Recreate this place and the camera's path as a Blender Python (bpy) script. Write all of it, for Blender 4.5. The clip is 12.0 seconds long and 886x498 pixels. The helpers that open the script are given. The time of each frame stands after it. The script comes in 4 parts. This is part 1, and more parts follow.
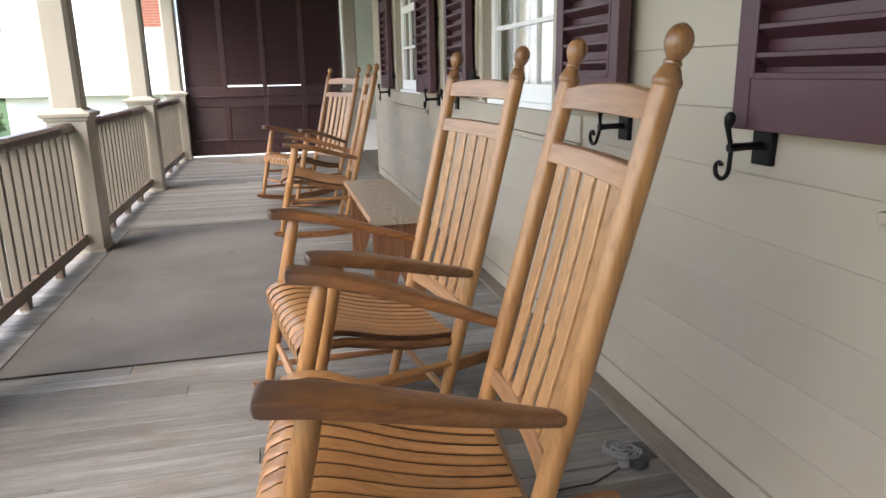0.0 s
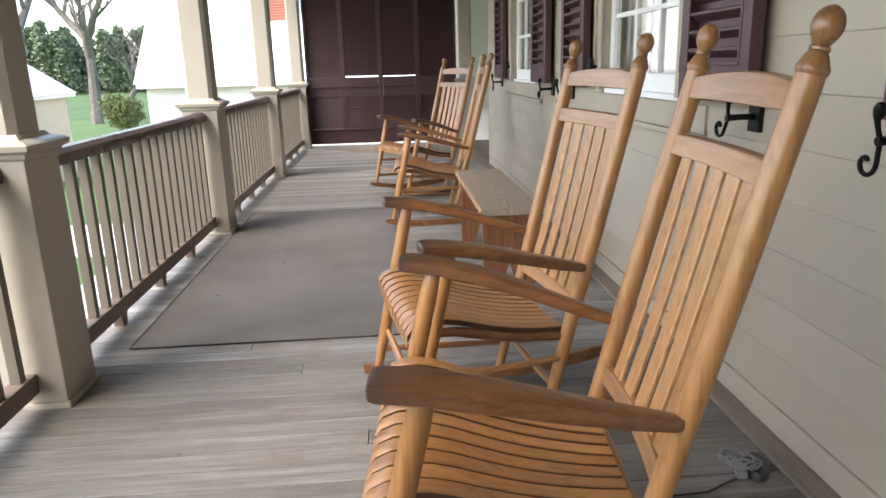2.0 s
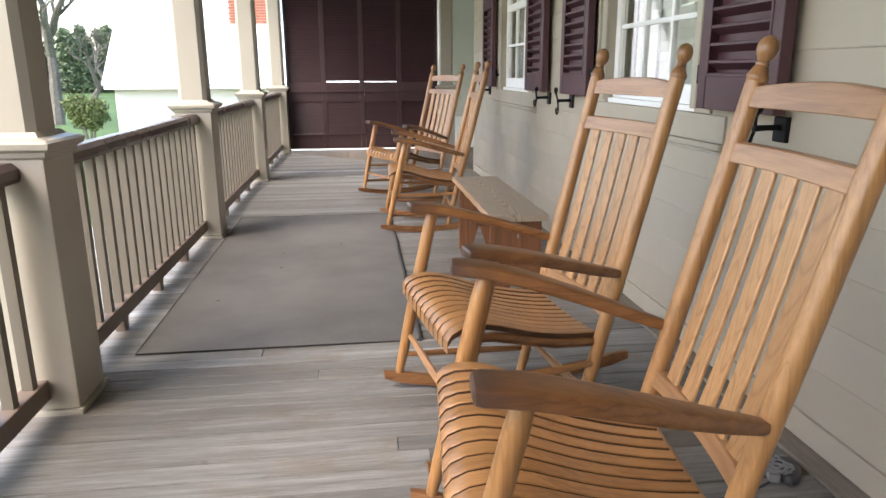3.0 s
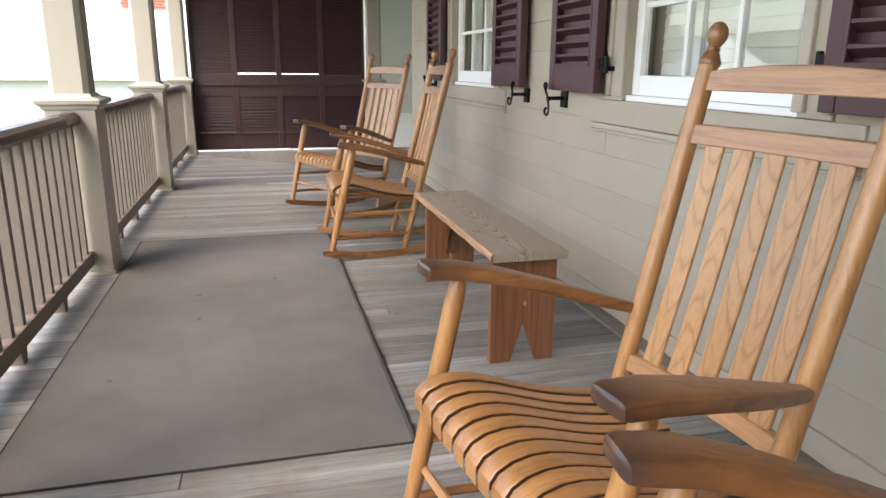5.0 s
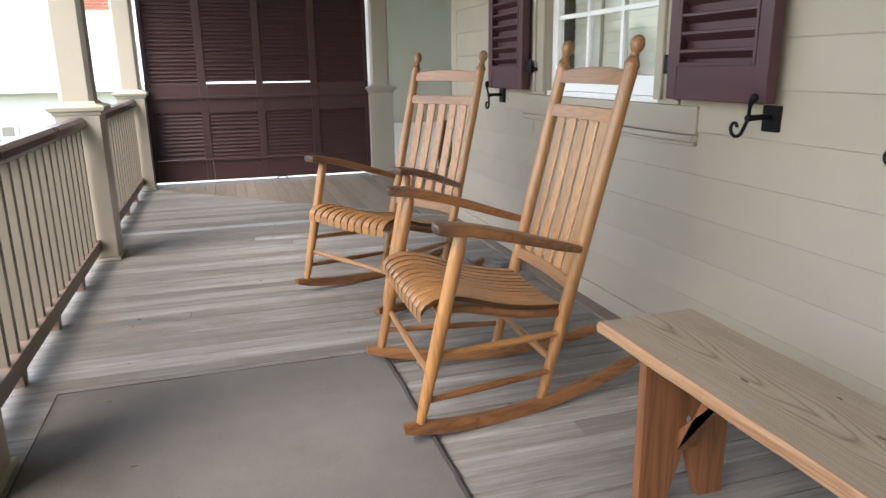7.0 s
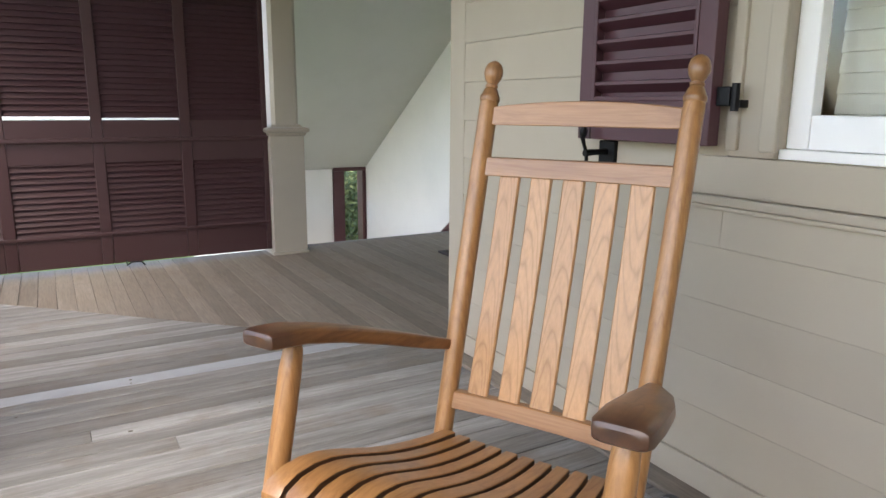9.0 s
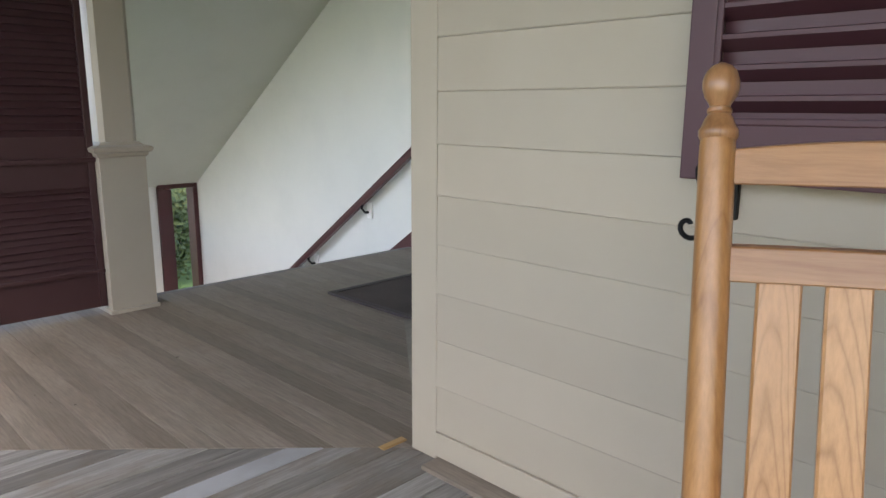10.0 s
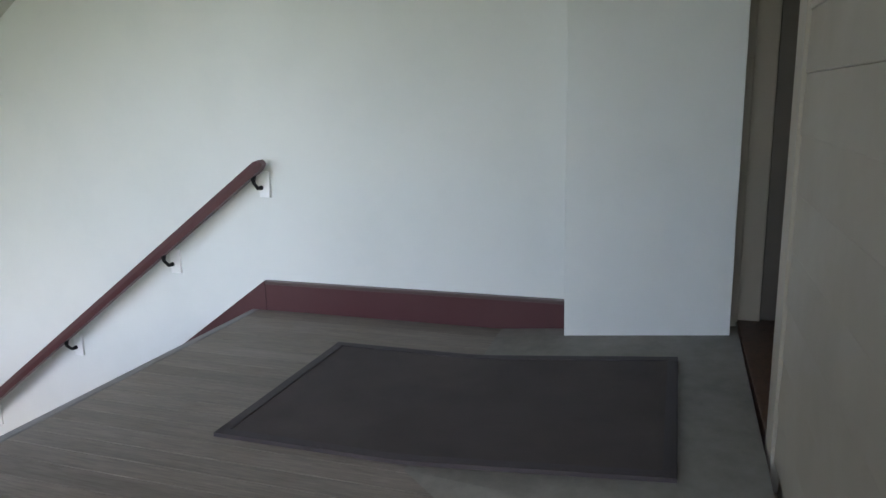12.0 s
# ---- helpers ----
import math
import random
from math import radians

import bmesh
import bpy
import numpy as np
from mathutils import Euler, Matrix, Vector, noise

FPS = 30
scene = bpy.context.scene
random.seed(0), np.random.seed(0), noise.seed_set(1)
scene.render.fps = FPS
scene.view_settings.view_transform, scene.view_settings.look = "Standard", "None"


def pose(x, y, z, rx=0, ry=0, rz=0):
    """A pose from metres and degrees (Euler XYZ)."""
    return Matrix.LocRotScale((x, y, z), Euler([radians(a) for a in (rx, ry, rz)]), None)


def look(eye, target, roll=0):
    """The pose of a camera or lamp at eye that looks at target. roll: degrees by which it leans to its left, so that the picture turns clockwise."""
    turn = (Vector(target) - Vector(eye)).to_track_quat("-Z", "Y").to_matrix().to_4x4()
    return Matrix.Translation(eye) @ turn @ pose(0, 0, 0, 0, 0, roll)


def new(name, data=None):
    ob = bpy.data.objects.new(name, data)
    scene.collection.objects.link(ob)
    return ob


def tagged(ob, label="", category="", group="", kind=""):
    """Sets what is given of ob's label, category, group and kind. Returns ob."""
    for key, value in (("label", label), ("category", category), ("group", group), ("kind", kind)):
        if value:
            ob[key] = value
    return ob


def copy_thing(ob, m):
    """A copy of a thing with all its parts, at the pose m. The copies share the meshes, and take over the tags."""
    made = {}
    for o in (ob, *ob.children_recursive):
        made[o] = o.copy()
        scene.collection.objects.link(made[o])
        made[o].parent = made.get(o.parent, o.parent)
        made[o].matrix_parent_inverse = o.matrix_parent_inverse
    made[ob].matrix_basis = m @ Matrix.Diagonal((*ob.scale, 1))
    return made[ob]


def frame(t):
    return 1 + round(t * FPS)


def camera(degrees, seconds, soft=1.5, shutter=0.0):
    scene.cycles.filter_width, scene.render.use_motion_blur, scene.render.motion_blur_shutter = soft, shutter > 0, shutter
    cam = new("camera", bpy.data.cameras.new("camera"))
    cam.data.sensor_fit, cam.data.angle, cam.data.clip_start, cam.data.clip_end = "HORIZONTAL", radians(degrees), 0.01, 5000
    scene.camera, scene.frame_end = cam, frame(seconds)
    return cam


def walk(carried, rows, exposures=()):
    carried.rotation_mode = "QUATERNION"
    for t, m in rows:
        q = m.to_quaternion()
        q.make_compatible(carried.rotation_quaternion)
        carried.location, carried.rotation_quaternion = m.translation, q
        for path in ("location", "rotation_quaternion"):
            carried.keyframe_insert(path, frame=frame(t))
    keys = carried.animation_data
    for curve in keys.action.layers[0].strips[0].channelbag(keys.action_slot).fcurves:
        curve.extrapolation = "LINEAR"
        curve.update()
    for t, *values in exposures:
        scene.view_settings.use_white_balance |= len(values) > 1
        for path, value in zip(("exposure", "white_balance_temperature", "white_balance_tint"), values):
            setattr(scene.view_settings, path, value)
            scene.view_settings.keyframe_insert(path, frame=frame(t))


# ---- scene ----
cam = camera(65.8, 12.0)
PATH = [
    (0, (0.239, 0.15, 1.131), (0.683, 2.035, 0.631), -1.1),
    (0.5, (0.278, 0.229, 1.136), (0.541, 2.145, 0.623), -2.4),
    (1, (0.301, 0.21, 1.126), (0.416, 2.13, 0.577), -1.7),
    (1.5, (0.292, 0.179, 1.125), (0.34, 2.096, 0.557), -2.9),
    (2, (0.226, 0.161, 1.131), (0.362, 2.087, 0.611), -1.6),
    (2.5, (0.096, 0.168, 1.131), (0.32, 2.091, 0.631), -0.6),
    (3, (0.02, 0.186, 1.126), (0.257, 2.107, 0.625), -0.3),
    (5, (-0.131, 1.14, 1.097), (0.36, 3.01, 0.583), 0.5),
    (5.5, (-0.225, 1.566, 1.122), (0.395, 3.395, 0.601), 0.4),
    (6, (-0.213, 2.094, 1.147), (0.263, 3.981, 0.683), -1.2),
    (6.5, (-0.242, 2.623, 1.127), (0.374, 4.47, 0.667), -0.6),
    (7, (-0.272, 3.171, 1.111), (0.308, 5.015, 0.599), -0.8),
    (7.2, (-0.257, 3.413, 1.117), (0.284, 5.28, 0.643), -2.0),
    (8.8, (-0.16, 5.262, 1.106), (0.632, 7.047, 0.676), 0.5),
    (9, (-0.168, 5.474, 1.084), (0.806, 7.173, 0.677), 0.4),
    (9.5, (-0.165, 5.985, 1.107), (1.066, 7.487, 0.63), 0.6),
    (10, (-0.11, 6.492, 1.131), (1.286, 7.867, 0.732), 0.3),
    (10.5, (-0.084, 7.007, 1.127), (1.4, 8.28, 0.708), -0.2),
    (11, (0.03, 7.543, 1.112), (1.478, 8.846, 0.661), 1.3),
    (11.5, (0.236, 7.988, 1.134), (1.784, 9.176, 0.7), 0.3),
    (11.7, (0.33, 8.135, 1.15), (2.05, 9.074, 0.749), -1.4),
    (12, (0.481, 8.386, 1.14), (2.33, 9.02, 0.717), -1.6),
]

# ---- light and air ----
EXPOSURE = [(0.0, 2.42, 7060, 12), (5.0, 2.43, 7060, 12), (9.0, 2.40, 6950, 12), (10.5, 2.19, 6920, 12), (11.5, 2.42, 6600, 11), (12.0, 2.29, 6550, 11)]
walk(cam, [(t, look(eye, target, roll)) for t, eye, target, roll in PATH], EXPOSURE)

SUN_EL, SUN_AZ = 50.0, 235.0
world = bpy.data.worlds.new("sky")
scene.world = world
world.use_nodes = True
wn = world.node_tree.nodes
sky = wn.new("ShaderNodeTexSky")
sky.sky_type = "NISHITA"
sky.sun_disc = False
sky.sun_elevation, sky.sun_rotation = radians(SUN_EL), radians(SUN_AZ)
sky.air_density, sky.dust_density, sky.ozone_density = 1.0, 2.0, 1.0
wn["Background"].inputs["Strength"].default_value = 0.15
world.node_tree.links.new(sky.outputs["Color"], wn["Background"].inputs["Color"])
sun = new("sun", bpy.data.lights.new("sun", "SUN"))
sun.data.energy, sun.data.angle, sun.data.color = 0.75, radians(35), (1.0, 0.98, 0.95)
az, el = radians(SUN_AZ), radians(SUN_EL)
sun.matrix_world = look((math.sin(az) * math.cos(el) * 40, math.cos(az) * math.cos(el) * 40, math.sin(el) * 40), (0, 0, 0))


# ---- materials ----
def material(name, rough=0.6, metal=0.0):
    m = bpy.data.materials.new(name)
    m.use_nodes = True
    b = m.node_tree.nodes["Principled BSDF"]
    b.inputs["Roughness"].default_value = rough
    b.inputs["Metallic"].default_value = metal
    return m, m.node_tree.nodes, m.node_tree.links, b


def ramp(nodes, stops):
    r = nodes.new("ShaderNodeValToRGB")
    e = r.color_ramp.elements
    while len(e) < len(stops):
        e.new(0.5)
    for k, (p, c) in zip(e, stops):
        k.position = p
        k.color = (*c, 1) if len(c) == 3 else c
    return r


def mix(nodes, links, fac, a, b, mode="MIX"):
    n = nodes.new("ShaderNodeMix")
    n.data_type, n.blend_type = "RGBA", mode
    for sock, v in ((0, fac), (6, a), (7, b)):
        if hasattr(v, "links"):
            links.new(v, n.inputs[sock])
        else:
            n.inputs[sock].default_value = v if sock == 0 else (*v, 1)
    return n.outputs[2]


def coords(nodes, links, scale=(1, 1, 1), shift=True):
    """Object coordinates, moved by a random step for each piece."""
    tc, mp = nodes.new("ShaderNodeTexCoord"), nodes.new("ShaderNodeMapping")
    mp.inputs["Scale"].default_value = scale
    links.new(tc.outputs["Object"], mp.inputs["Vector"])
    if shift:
        oi, mul = nodes.new("ShaderNodeObjectInfo"), nodes.new("ShaderNodeVectorMath")
        mul.operation = "SCALE"
        mul.inputs[0].default_value = (37.0, 53.0, 29.0)
        links.new(oi.outputs["Random"], mul.inputs["Scale"])
        links.new(mul.outputs[0], mp.inputs["Location"])
    return mp.outputs[0]


def noise_tex(nodes, links, vec, scale, detail=4.0, rough=0.6, distort=0.0):
    n = nodes.new("ShaderNodeTexNoise")
    n.inputs["Scale"].default_value, n.inputs["Detail"].default_value = scale, detail
    n.inputs["Roughness"].default_value, n.inputs["Distortion"].default_value = rough, distort
    links.new(vec, n.inputs["Vector"])
    return n.outputs["Fac"]


def bump(nodes, links, b, height, strength=0.3, distance=0.002):
    n = nodes.new("ShaderNodeBump")
    n.inputs["Strength"].default_value, n.inputs["Distance"].default_value = strength, distance
    links.new(height, n.inputs["Height"])
    links.new(n.outputs[0], b.inputs["Normal"])


def paint(name, base, dirt, rough=0.5, amount=0.35, relief=0.15, fine=60.0):
    """House paint: soft blotches, faint dirt, brush relief."""
    m, nodes, links, b = material(name, rough)
    v = coords(nodes, links)
    big, small = noise_tex(nodes, links, v, 2.3, 5), noise_tex(nodes, links, v, fine, 3)
    f = ramp(nodes, [(0.45, (0, 0, 0)), (0.8, (amount, amount, amount))])
    links.new(big, f.inputs[0])
    c = mix(nodes, links, f.outputs[0], base, dirt)
    oi = nodes.new("ShaderNodeObjectInfo")
    tone = ramp(nodes, [(0, (0.93, 0.93, 0.93)), (1, (1, 1, 1))])
    links.new(oi.outputs["Random"], tone.inputs[0])
    c = mix(nodes, links, 1.0, c, tone.outputs[0], "MULTIPLY")
    links.new(c, b.inputs["Base Color"])
    r = ramp(nodes, [(0.3, (rough - 0.1,) * 3), (0.7, (rough + 0.12,) * 3)])
    links.new(big, r.inputs[0])
    links.new(r.outputs[0], b.inputs["Roughness"])
    bump(nodes, links, b, small, relief, 0.001)
    return m


def wood(name, dark, light, axis, rough=0.4, size=1.0, coat=0.0, tip=None, var=0.12):
    """Wood with long grain along an axis: broad growth figure and fine fibres."""
    m, nodes, links, b = material(name, rough)
    s = [1.0, 1.0, 1.0]
    s[axis] = 0.045
    v = coords(nodes, links, s)
    wob = noise_tex(nodes, links, v, 26.0 * size, 2.5, 0.5, 0.5)
    w = nodes.new("ShaderNodeMath")
    w.operation = "MULTIPLY"
    w.inputs[1].default_value = 7.0
    links.new(wob, w.inputs[0])
    fr = nodes.new("ShaderNodeMath")
    fr.operation = "PINGPONG"
    fr.inputs[1].default_value = 1.0
    links.new(w.outputs[0], fr.inputs[0])
    s2 = [1.0, 1.0, 1.0]
    s2[axis] = 0.03
    fib = noise_tex(nodes, links, coords(nodes, links, s2), 160.0 * size, 3, 0.7)
    fig = ramp(nodes, [(0.0, tuple(0.85 * a + 0.15 * c for a, c in zip(dark, light))), (0.3, tuple(0.3 * a + 0.7 * c for a, c in zip(dark, light))), (1.0, light)])
    links.new(fr.outputs[0], fig.inputs[0])
    fr2 = ramp(nodes, [(0.3, (0.72, 0.68, 0.62)), (0.62, (1, 1, 1))])
    links.new(fib, fr2.inputs[0])
    c = mix(nodes, links, 0.75, fig.outputs[0], fr2.outputs[0], "MULTIPLY")
    oi = nodes.new("ShaderNodeObjectInfo")
    tone = ramp(nodes, [(0, (1 - 2 * var, 1 - 2.2 * var, 1 - 2.5 * var)), (1, (1, 1, 1))])
    links.new(oi.outputs["Random"], tone.inputs[0])
    c = mix(nodes, links, 1.0, c, tone.outputs[0], "MULTIPLY")
    if tip:
        tc, sx = nodes.new("ShaderNodeTexCoord"), nodes.new("ShaderNodeSeparateXYZ")
        links.new(tc.outputs["Object"], sx.inputs[0])
        mr = nodes.new("ShaderNodeMapRange")
        mr.inputs[1].default_value, mr.inputs[2].default_value = tip[0], tip[1]
        links.new(sx.outputs[0], mr.inputs[0])
        jig = nodes.new("ShaderNodeMath")
        jig.operation = "MULTIPLY_ADD"
        jig.inputs[1].default_value, jig.inputs[2].default_value = 0.9, -0.4
        links.new(noise_tex(nodes, links, coords(nodes, links, (1, 1, 1)), 22.0, 3), jig.inputs[0])
        ad = nodes.new("ShaderNodeMath")
        ad.use_clamp = True
        links.new(mr.outputs[0], ad.inputs[0])
        links.new(jig.outputs[0], ad.inputs[1])
        c = mix(nodes, links, ad.outputs[0], c, tip[2])
    links.new(c, b.inputs["Base Color"])
    b.inputs["Coat Weight"].default_value = coat
    b.inputs["Coat Roughness"].default_value = 0.25
    bump(nodes, links, b, fib, 0.25, 0.0008)
    return m


def figured(name, dark, light, axis, across, rough=0.36, coat=0.25, arch=110.0, bands=34.0, var=0.12, spread=0.0):
    """Flat-sawn board: arched growth rings down the middle, straight lines at the edges."""
    m, nodes, links, b = material(name, rough)

    def calc(op, a, c=0.0, d=0.0):
        n = nodes.new("ShaderNodeMath")
        n.operation = op
        for sock, v in zip(n.inputs, (a, c, d)):
            if hasattr(v, "links"):
                links.new(v, sock)
            else:
                sock.default_value = v
        return n.outputs[0]
    tc, sx, oi = nodes.new("ShaderNodeTexCoord"), nodes.new("ShaderNodeSeparateXYZ"), nodes.new("ShaderNodeObjectInfo")
    links.new(tc.outputs["Object"], sx.inputs[0])
    rnd = oi.outputs["Random"]
    s = [1.0, 1.0, 1.0]
    s[axis] = 0.16
    warp = noise_tex(nodes, links, coords(nodes, links, s), 9.0, 3, 0.55)
    slow = noise_tex(nodes, links, coords(nodes, links, (1, 1, 1)), 2.6, 2, 0.5)
    off = calc("MULTIPLY_ADD", calc("FRACT", calc("MULTIPLY", rnd, 17.3)), 0.03, -0.015)
    vary = calc("FRACT", calc("MULTIPLY", rnd, 31.7))
    lat = calc("ADD", sx.outputs[across], calc("ADD", off, calc("MULTIPLY_ADD", slow, spread, -0.5 * spread)))
    sign = calc("MULTIPLY_ADD", calc("GREATER_THAN", rnd, 0.5), 2.0, -1.0)
    along = calc("MULTIPLY_ADD", sx.outputs[axis], sign, calc("MULTIPLY", calc("MULTIPLY", lat, lat), calc("MULTIPLY_ADD", vary, 2.4 * arch, 0.5 * arch)))
    phase = calc("MULTIPLY_ADD", along, bands, calc("MULTIPLY", warp, 7.0))
    wave = calc("PINGPONG", calc("ADD", phase, calc("MULTIPLY", rnd, 40.0)), 1.0)
    s2 = [1.0, 1.0, 1.0]
    s2[axis] = 0.03
    fib = noise_tex(nodes, links, coords(nodes, links, s2), 150.0, 3, 0.7)
    half = tuple(0.35 * p + 0.65 * q for p, q in zip(dark, light))
    fig = ramp(nodes, [(0.0, dark), (0.22, half), (0.5, light), (1.0, light)])
    links.new(wave, fig.inputs[0])
    fr = ramp(nodes, [(0.3, (0.74, 0.70, 0.64)), (0.62, (1, 1, 1))])
    links.new(fib, fr.inputs[0])
    c = mix(nodes, links, 0.7, fig.outputs[0], fr.outputs[0], "MULTIPLY")
    tone = ramp(nodes, [(0, (1 - 2 * var, 1 - 2.3 * var, 1 - 2.6 * var)), (1, (1, 1, 1))])
    links.new(calc("FRACT", calc("MULTIPLY", rnd, 7.7)), tone.inputs[0])
    c = mix(nodes, links, 1.0, c, tone.outputs[0], "MULTIPLY")
    links.new(c, b.inputs["Base Color"])
    b.inputs["Coat Weight"].default_value = coat
    b.inputs["Coat Roughness"].default_value = 0.25
    bump(nodes, links, b, fib, 0.25, 0.0008)
    return m


def weathered(name, axis, low=(0.105, 0.10, 0.096), mid=(0.235, 0.23, 0.225), high=(0.40, 0.40, 0.395), brown=0.6, tones=1.0, shine=0.5):
    """Old grey porch boards: silvery, streaked, with traces of paint and bare brown."""
    m, nodes, links, b = material(name, 0.62)
    s = [1.0, 1.0, 1.0]
    s[axis] = 0.06
    v = coords(nodes, links, s)
    streak = noise_tex(nodes, links, v, 26.0, 6, 0.65, 0.4)
    fine = noise_tex(nodes, links, v, 150.0, 3, 0.7)
    blotch = noise_tex(nodes, links, coords(nodes, links, (1, 1, 1)), 3.0, 5, 0.65)
    c1 = ramp(nodes, [(0.30, low), (0.5, mid), (0.70, high)])
    links.new(streak, c1.inputs[0])
    f = ramp(nodes, [(0.5, (0, 0, 0)), (0.68, (brown, brown, brown))])
    links.new(blotch, f.inputs[0])
    c = mix(nodes, links, f.outputs[0], c1.outputs[0], (0.23, 0.185, 0.145))
    fr2 = ramp(nodes, [(0.3, (0.62, 0.62, 0.62)), (0.6, (1, 1, 1))])
    links.new(fine, fr2.inputs[0])
    c = mix(nodes, links, 0.7, c, fr2.outputs[0], "MULTIPLY")
    oi = nodes.new("ShaderNodeObjectInfo")
    tone = ramp(nodes, [(0, (1 - 0.34 * tones, 1 - 0.355 * tones, 1 - 0.37 * tones)), (0.5, (1 - 0.16 * tones, 1 - 0.17 * tones, 1 - 0.18 * tones)), (1, (1.0, 1.0, 1.0))])
    b.inputs["Specular IOR Level"].default_value = shine
    links.new(oi.outputs["Random"], tone.inputs[0])
    c = mix(nodes, links, 1.0, c, tone.outputs[0], "MULTIPLY")
    links.new(c, b.inputs["Base Color"])
    r = ramp(nodes, [(0.3, (0.45,) * 3), (0.7, (0.75,) * 3)])
    links.new(streak, r.inputs[0])
    links.new(r.outputs[0], b.inputs["Roughness"])
    bump(nodes, links, b, streak, 0.5, 0.0015)
    return m


def speckled(name, c0, c1, scale, rough=0.9, relief=0.4, big=2.0):
    """Carpet, gravel, grass, bark: two colours at two scales."""
    m, nodes, links, b = material(name, rough)
    v = coords(nodes, links)
    a, g = noise_tex(nodes, links, v, scale, 4, 0.7), noise_tex(nodes, links, v, big, 4)
    ad = nodes.new("ShaderNodeMath")
    ad.operation = "MULTIPLY_ADD"
    ad.inputs[1].default_value = 0.5
    links.new(a, ad.inputs[0])
    half = nodes.new("ShaderNodeMath")
    half.operation = "MULTIPLY"
    half.inputs[1].default_value = 0.5
    links.new(g, half.inputs[0])
    links.new(half.outputs[0], ad.inputs[2])
    r = ramp(nodes, [(0.36, c0), (0.64, c1)])
    links.new(ad.outputs[0], r.inputs[0])
    links.new(r.outputs[0], b.inputs["Base Color"])
    bump(nodes, links, b, a, relief, 0.003)
    return m


TAN = paint("tan_paint", (0.425, 0.375, 0.30), (0.37, 0.32, 0.25), 0.5)
POST = paint("post_paint", (0.385, 0.35, 0.295), (0.325, 0.295, 0.24), 0.42)
# tan like the posts, darkened by the shade on the backlit balusters
SHADEDTAN = paint("shaded_tan_paint", (0.15, 0.128, 0.102), (0.12, 0.10, 0.08), 0.5)
RAILBROWN = paint("rail_paint", (0.085, 0.052, 0.047), (0.14, 0.10, 0.09), 0.33)
LOWRAIL = paint("low_rail_paint", (0.17, 0.125, 0.10), (0.22, 0.17, 0.13), 0.45)
PLUM = paint("shutter_paint", (0.078, 0.030, 0.040), (0.105, 0.05, 0.058), 0.45)
SCREEN = paint("screen_paint", (0.046, 0.018, 0.020), (0.062, 0.028, 0.030), 0.5)
OXBLOOD = paint("skirting_paint", (0.075, 0.022, 0.026), (0.11, 0.04, 0.04), 0.4)
PLASTER = paint("white_plaster", (0.78, 0.79, 0.77), (0.69, 0.71, 0.70), 0.75, 0.5, 0.2, 35.0)
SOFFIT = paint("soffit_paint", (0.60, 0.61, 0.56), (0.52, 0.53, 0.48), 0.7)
SASH = paint("sash_paint", (0.90, 0.90, 0.90), (0.82, 0.83, 0.84), 0.4)
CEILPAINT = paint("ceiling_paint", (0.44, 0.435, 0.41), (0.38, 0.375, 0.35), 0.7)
OUTWHITE = paint("white_siding_paint", (0.78, 0.75, 0.73), (0.70, 0.67, 0.65), 0.7)
TANHUT = paint("hut_paint", (0.54, 0.48, 0.39), (0.47, 0.42, 0.33), 0.7)
ROOFWHITE = paint("metal_roof_paint", (0.74, 0.75, 0.75), (0.62, 0.63, 0.63), 0.5)
OAK_D, OAK_L = (0.338, 0.156, 0.056), (0.470, 0.236, 0.090)
OAKX = wood("chair_wood_x", OAK_D, OAK_L, 0, 0.36, 1.0, 0.25)
OAKY = wood("chair_wood_y", (0.338, 0.169, 0.078), (0.461, 0.245, 0.115), 1, 0.36, 1.0, 0.25)
OAKZ = wood("chair_wood_z", (0.357, 0.165, 0.059), (0.498, 0.254, 0.097), 2, 0.36, 1.0, 0.25)
OAKSLAT = figured("chair_slat_wood", (0.385, 0.195, 0.077), (0.53, 0.29, 0.127), 2, 1, bands=26.0)
FINIAL = wood("finial_wood", (0.24, 0.112, 0.044), (0.38, 0.19, 0.082), 2, 0.34, 1.0, 0.3)
BENCHEDGE = wood("bench_edge_wood", (0.30, 0.145, 0.07), (0.50, 0.30, 0.17), 1, 0.55)
ARMWOOD = wood("chair_arm_wood", (0.18, 0.070, 0.026), (0.31, 0.138, 0.050), 0, 0.36, 1.0, 0.25, (-0.06, -0.19, (0.058, 0.028, 0.019)))
ROCKWOOD = wood("rocker_wood", (0.17, 0.072, 0.032), (0.33, 0.155, 0.065), 0, 0.4)
BENCHTOP = figured("bench_top_wood", (0.25, 0.185, 0.13), (0.42, 0.345, 0.265), 1, 0, 0.6, 0.0, 55.0, 13.0, 0.03, 0.07)
BENCHLEG = wood("bench_leg_wood", (0.15, 0.062, 0.028), (0.28, 0.12, 0.055), 2, 0.5, 0.9)
PLANKX = weathered("floor_boards_x", 0, (0.18, 0.173, 0.164), (0.285, 0.278, 0.268), (0.415, 0.41, 0.402), 0.6, 1.25)
PLANKY = weathered("floor_boards_y", 1, (0.20, 0.168, 0.137), (0.258, 0.220, 0.182), (0.32, 0.278, 0.236), 0.6, 0.8, 0.3)
# chair wood darkened to carry the shade between and beneath seat slats
SLATSHADE = wood("slat_shade_wood", (0.06, 0.026, 0.012), (0.11, 0.05, 0.022), 0, 0.5)
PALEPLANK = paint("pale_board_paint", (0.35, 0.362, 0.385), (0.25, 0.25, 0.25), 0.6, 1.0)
UNDER = speckled("under_floor", (0.02, 0.018, 0.016), (0.04, 0.036, 0.03), 20)
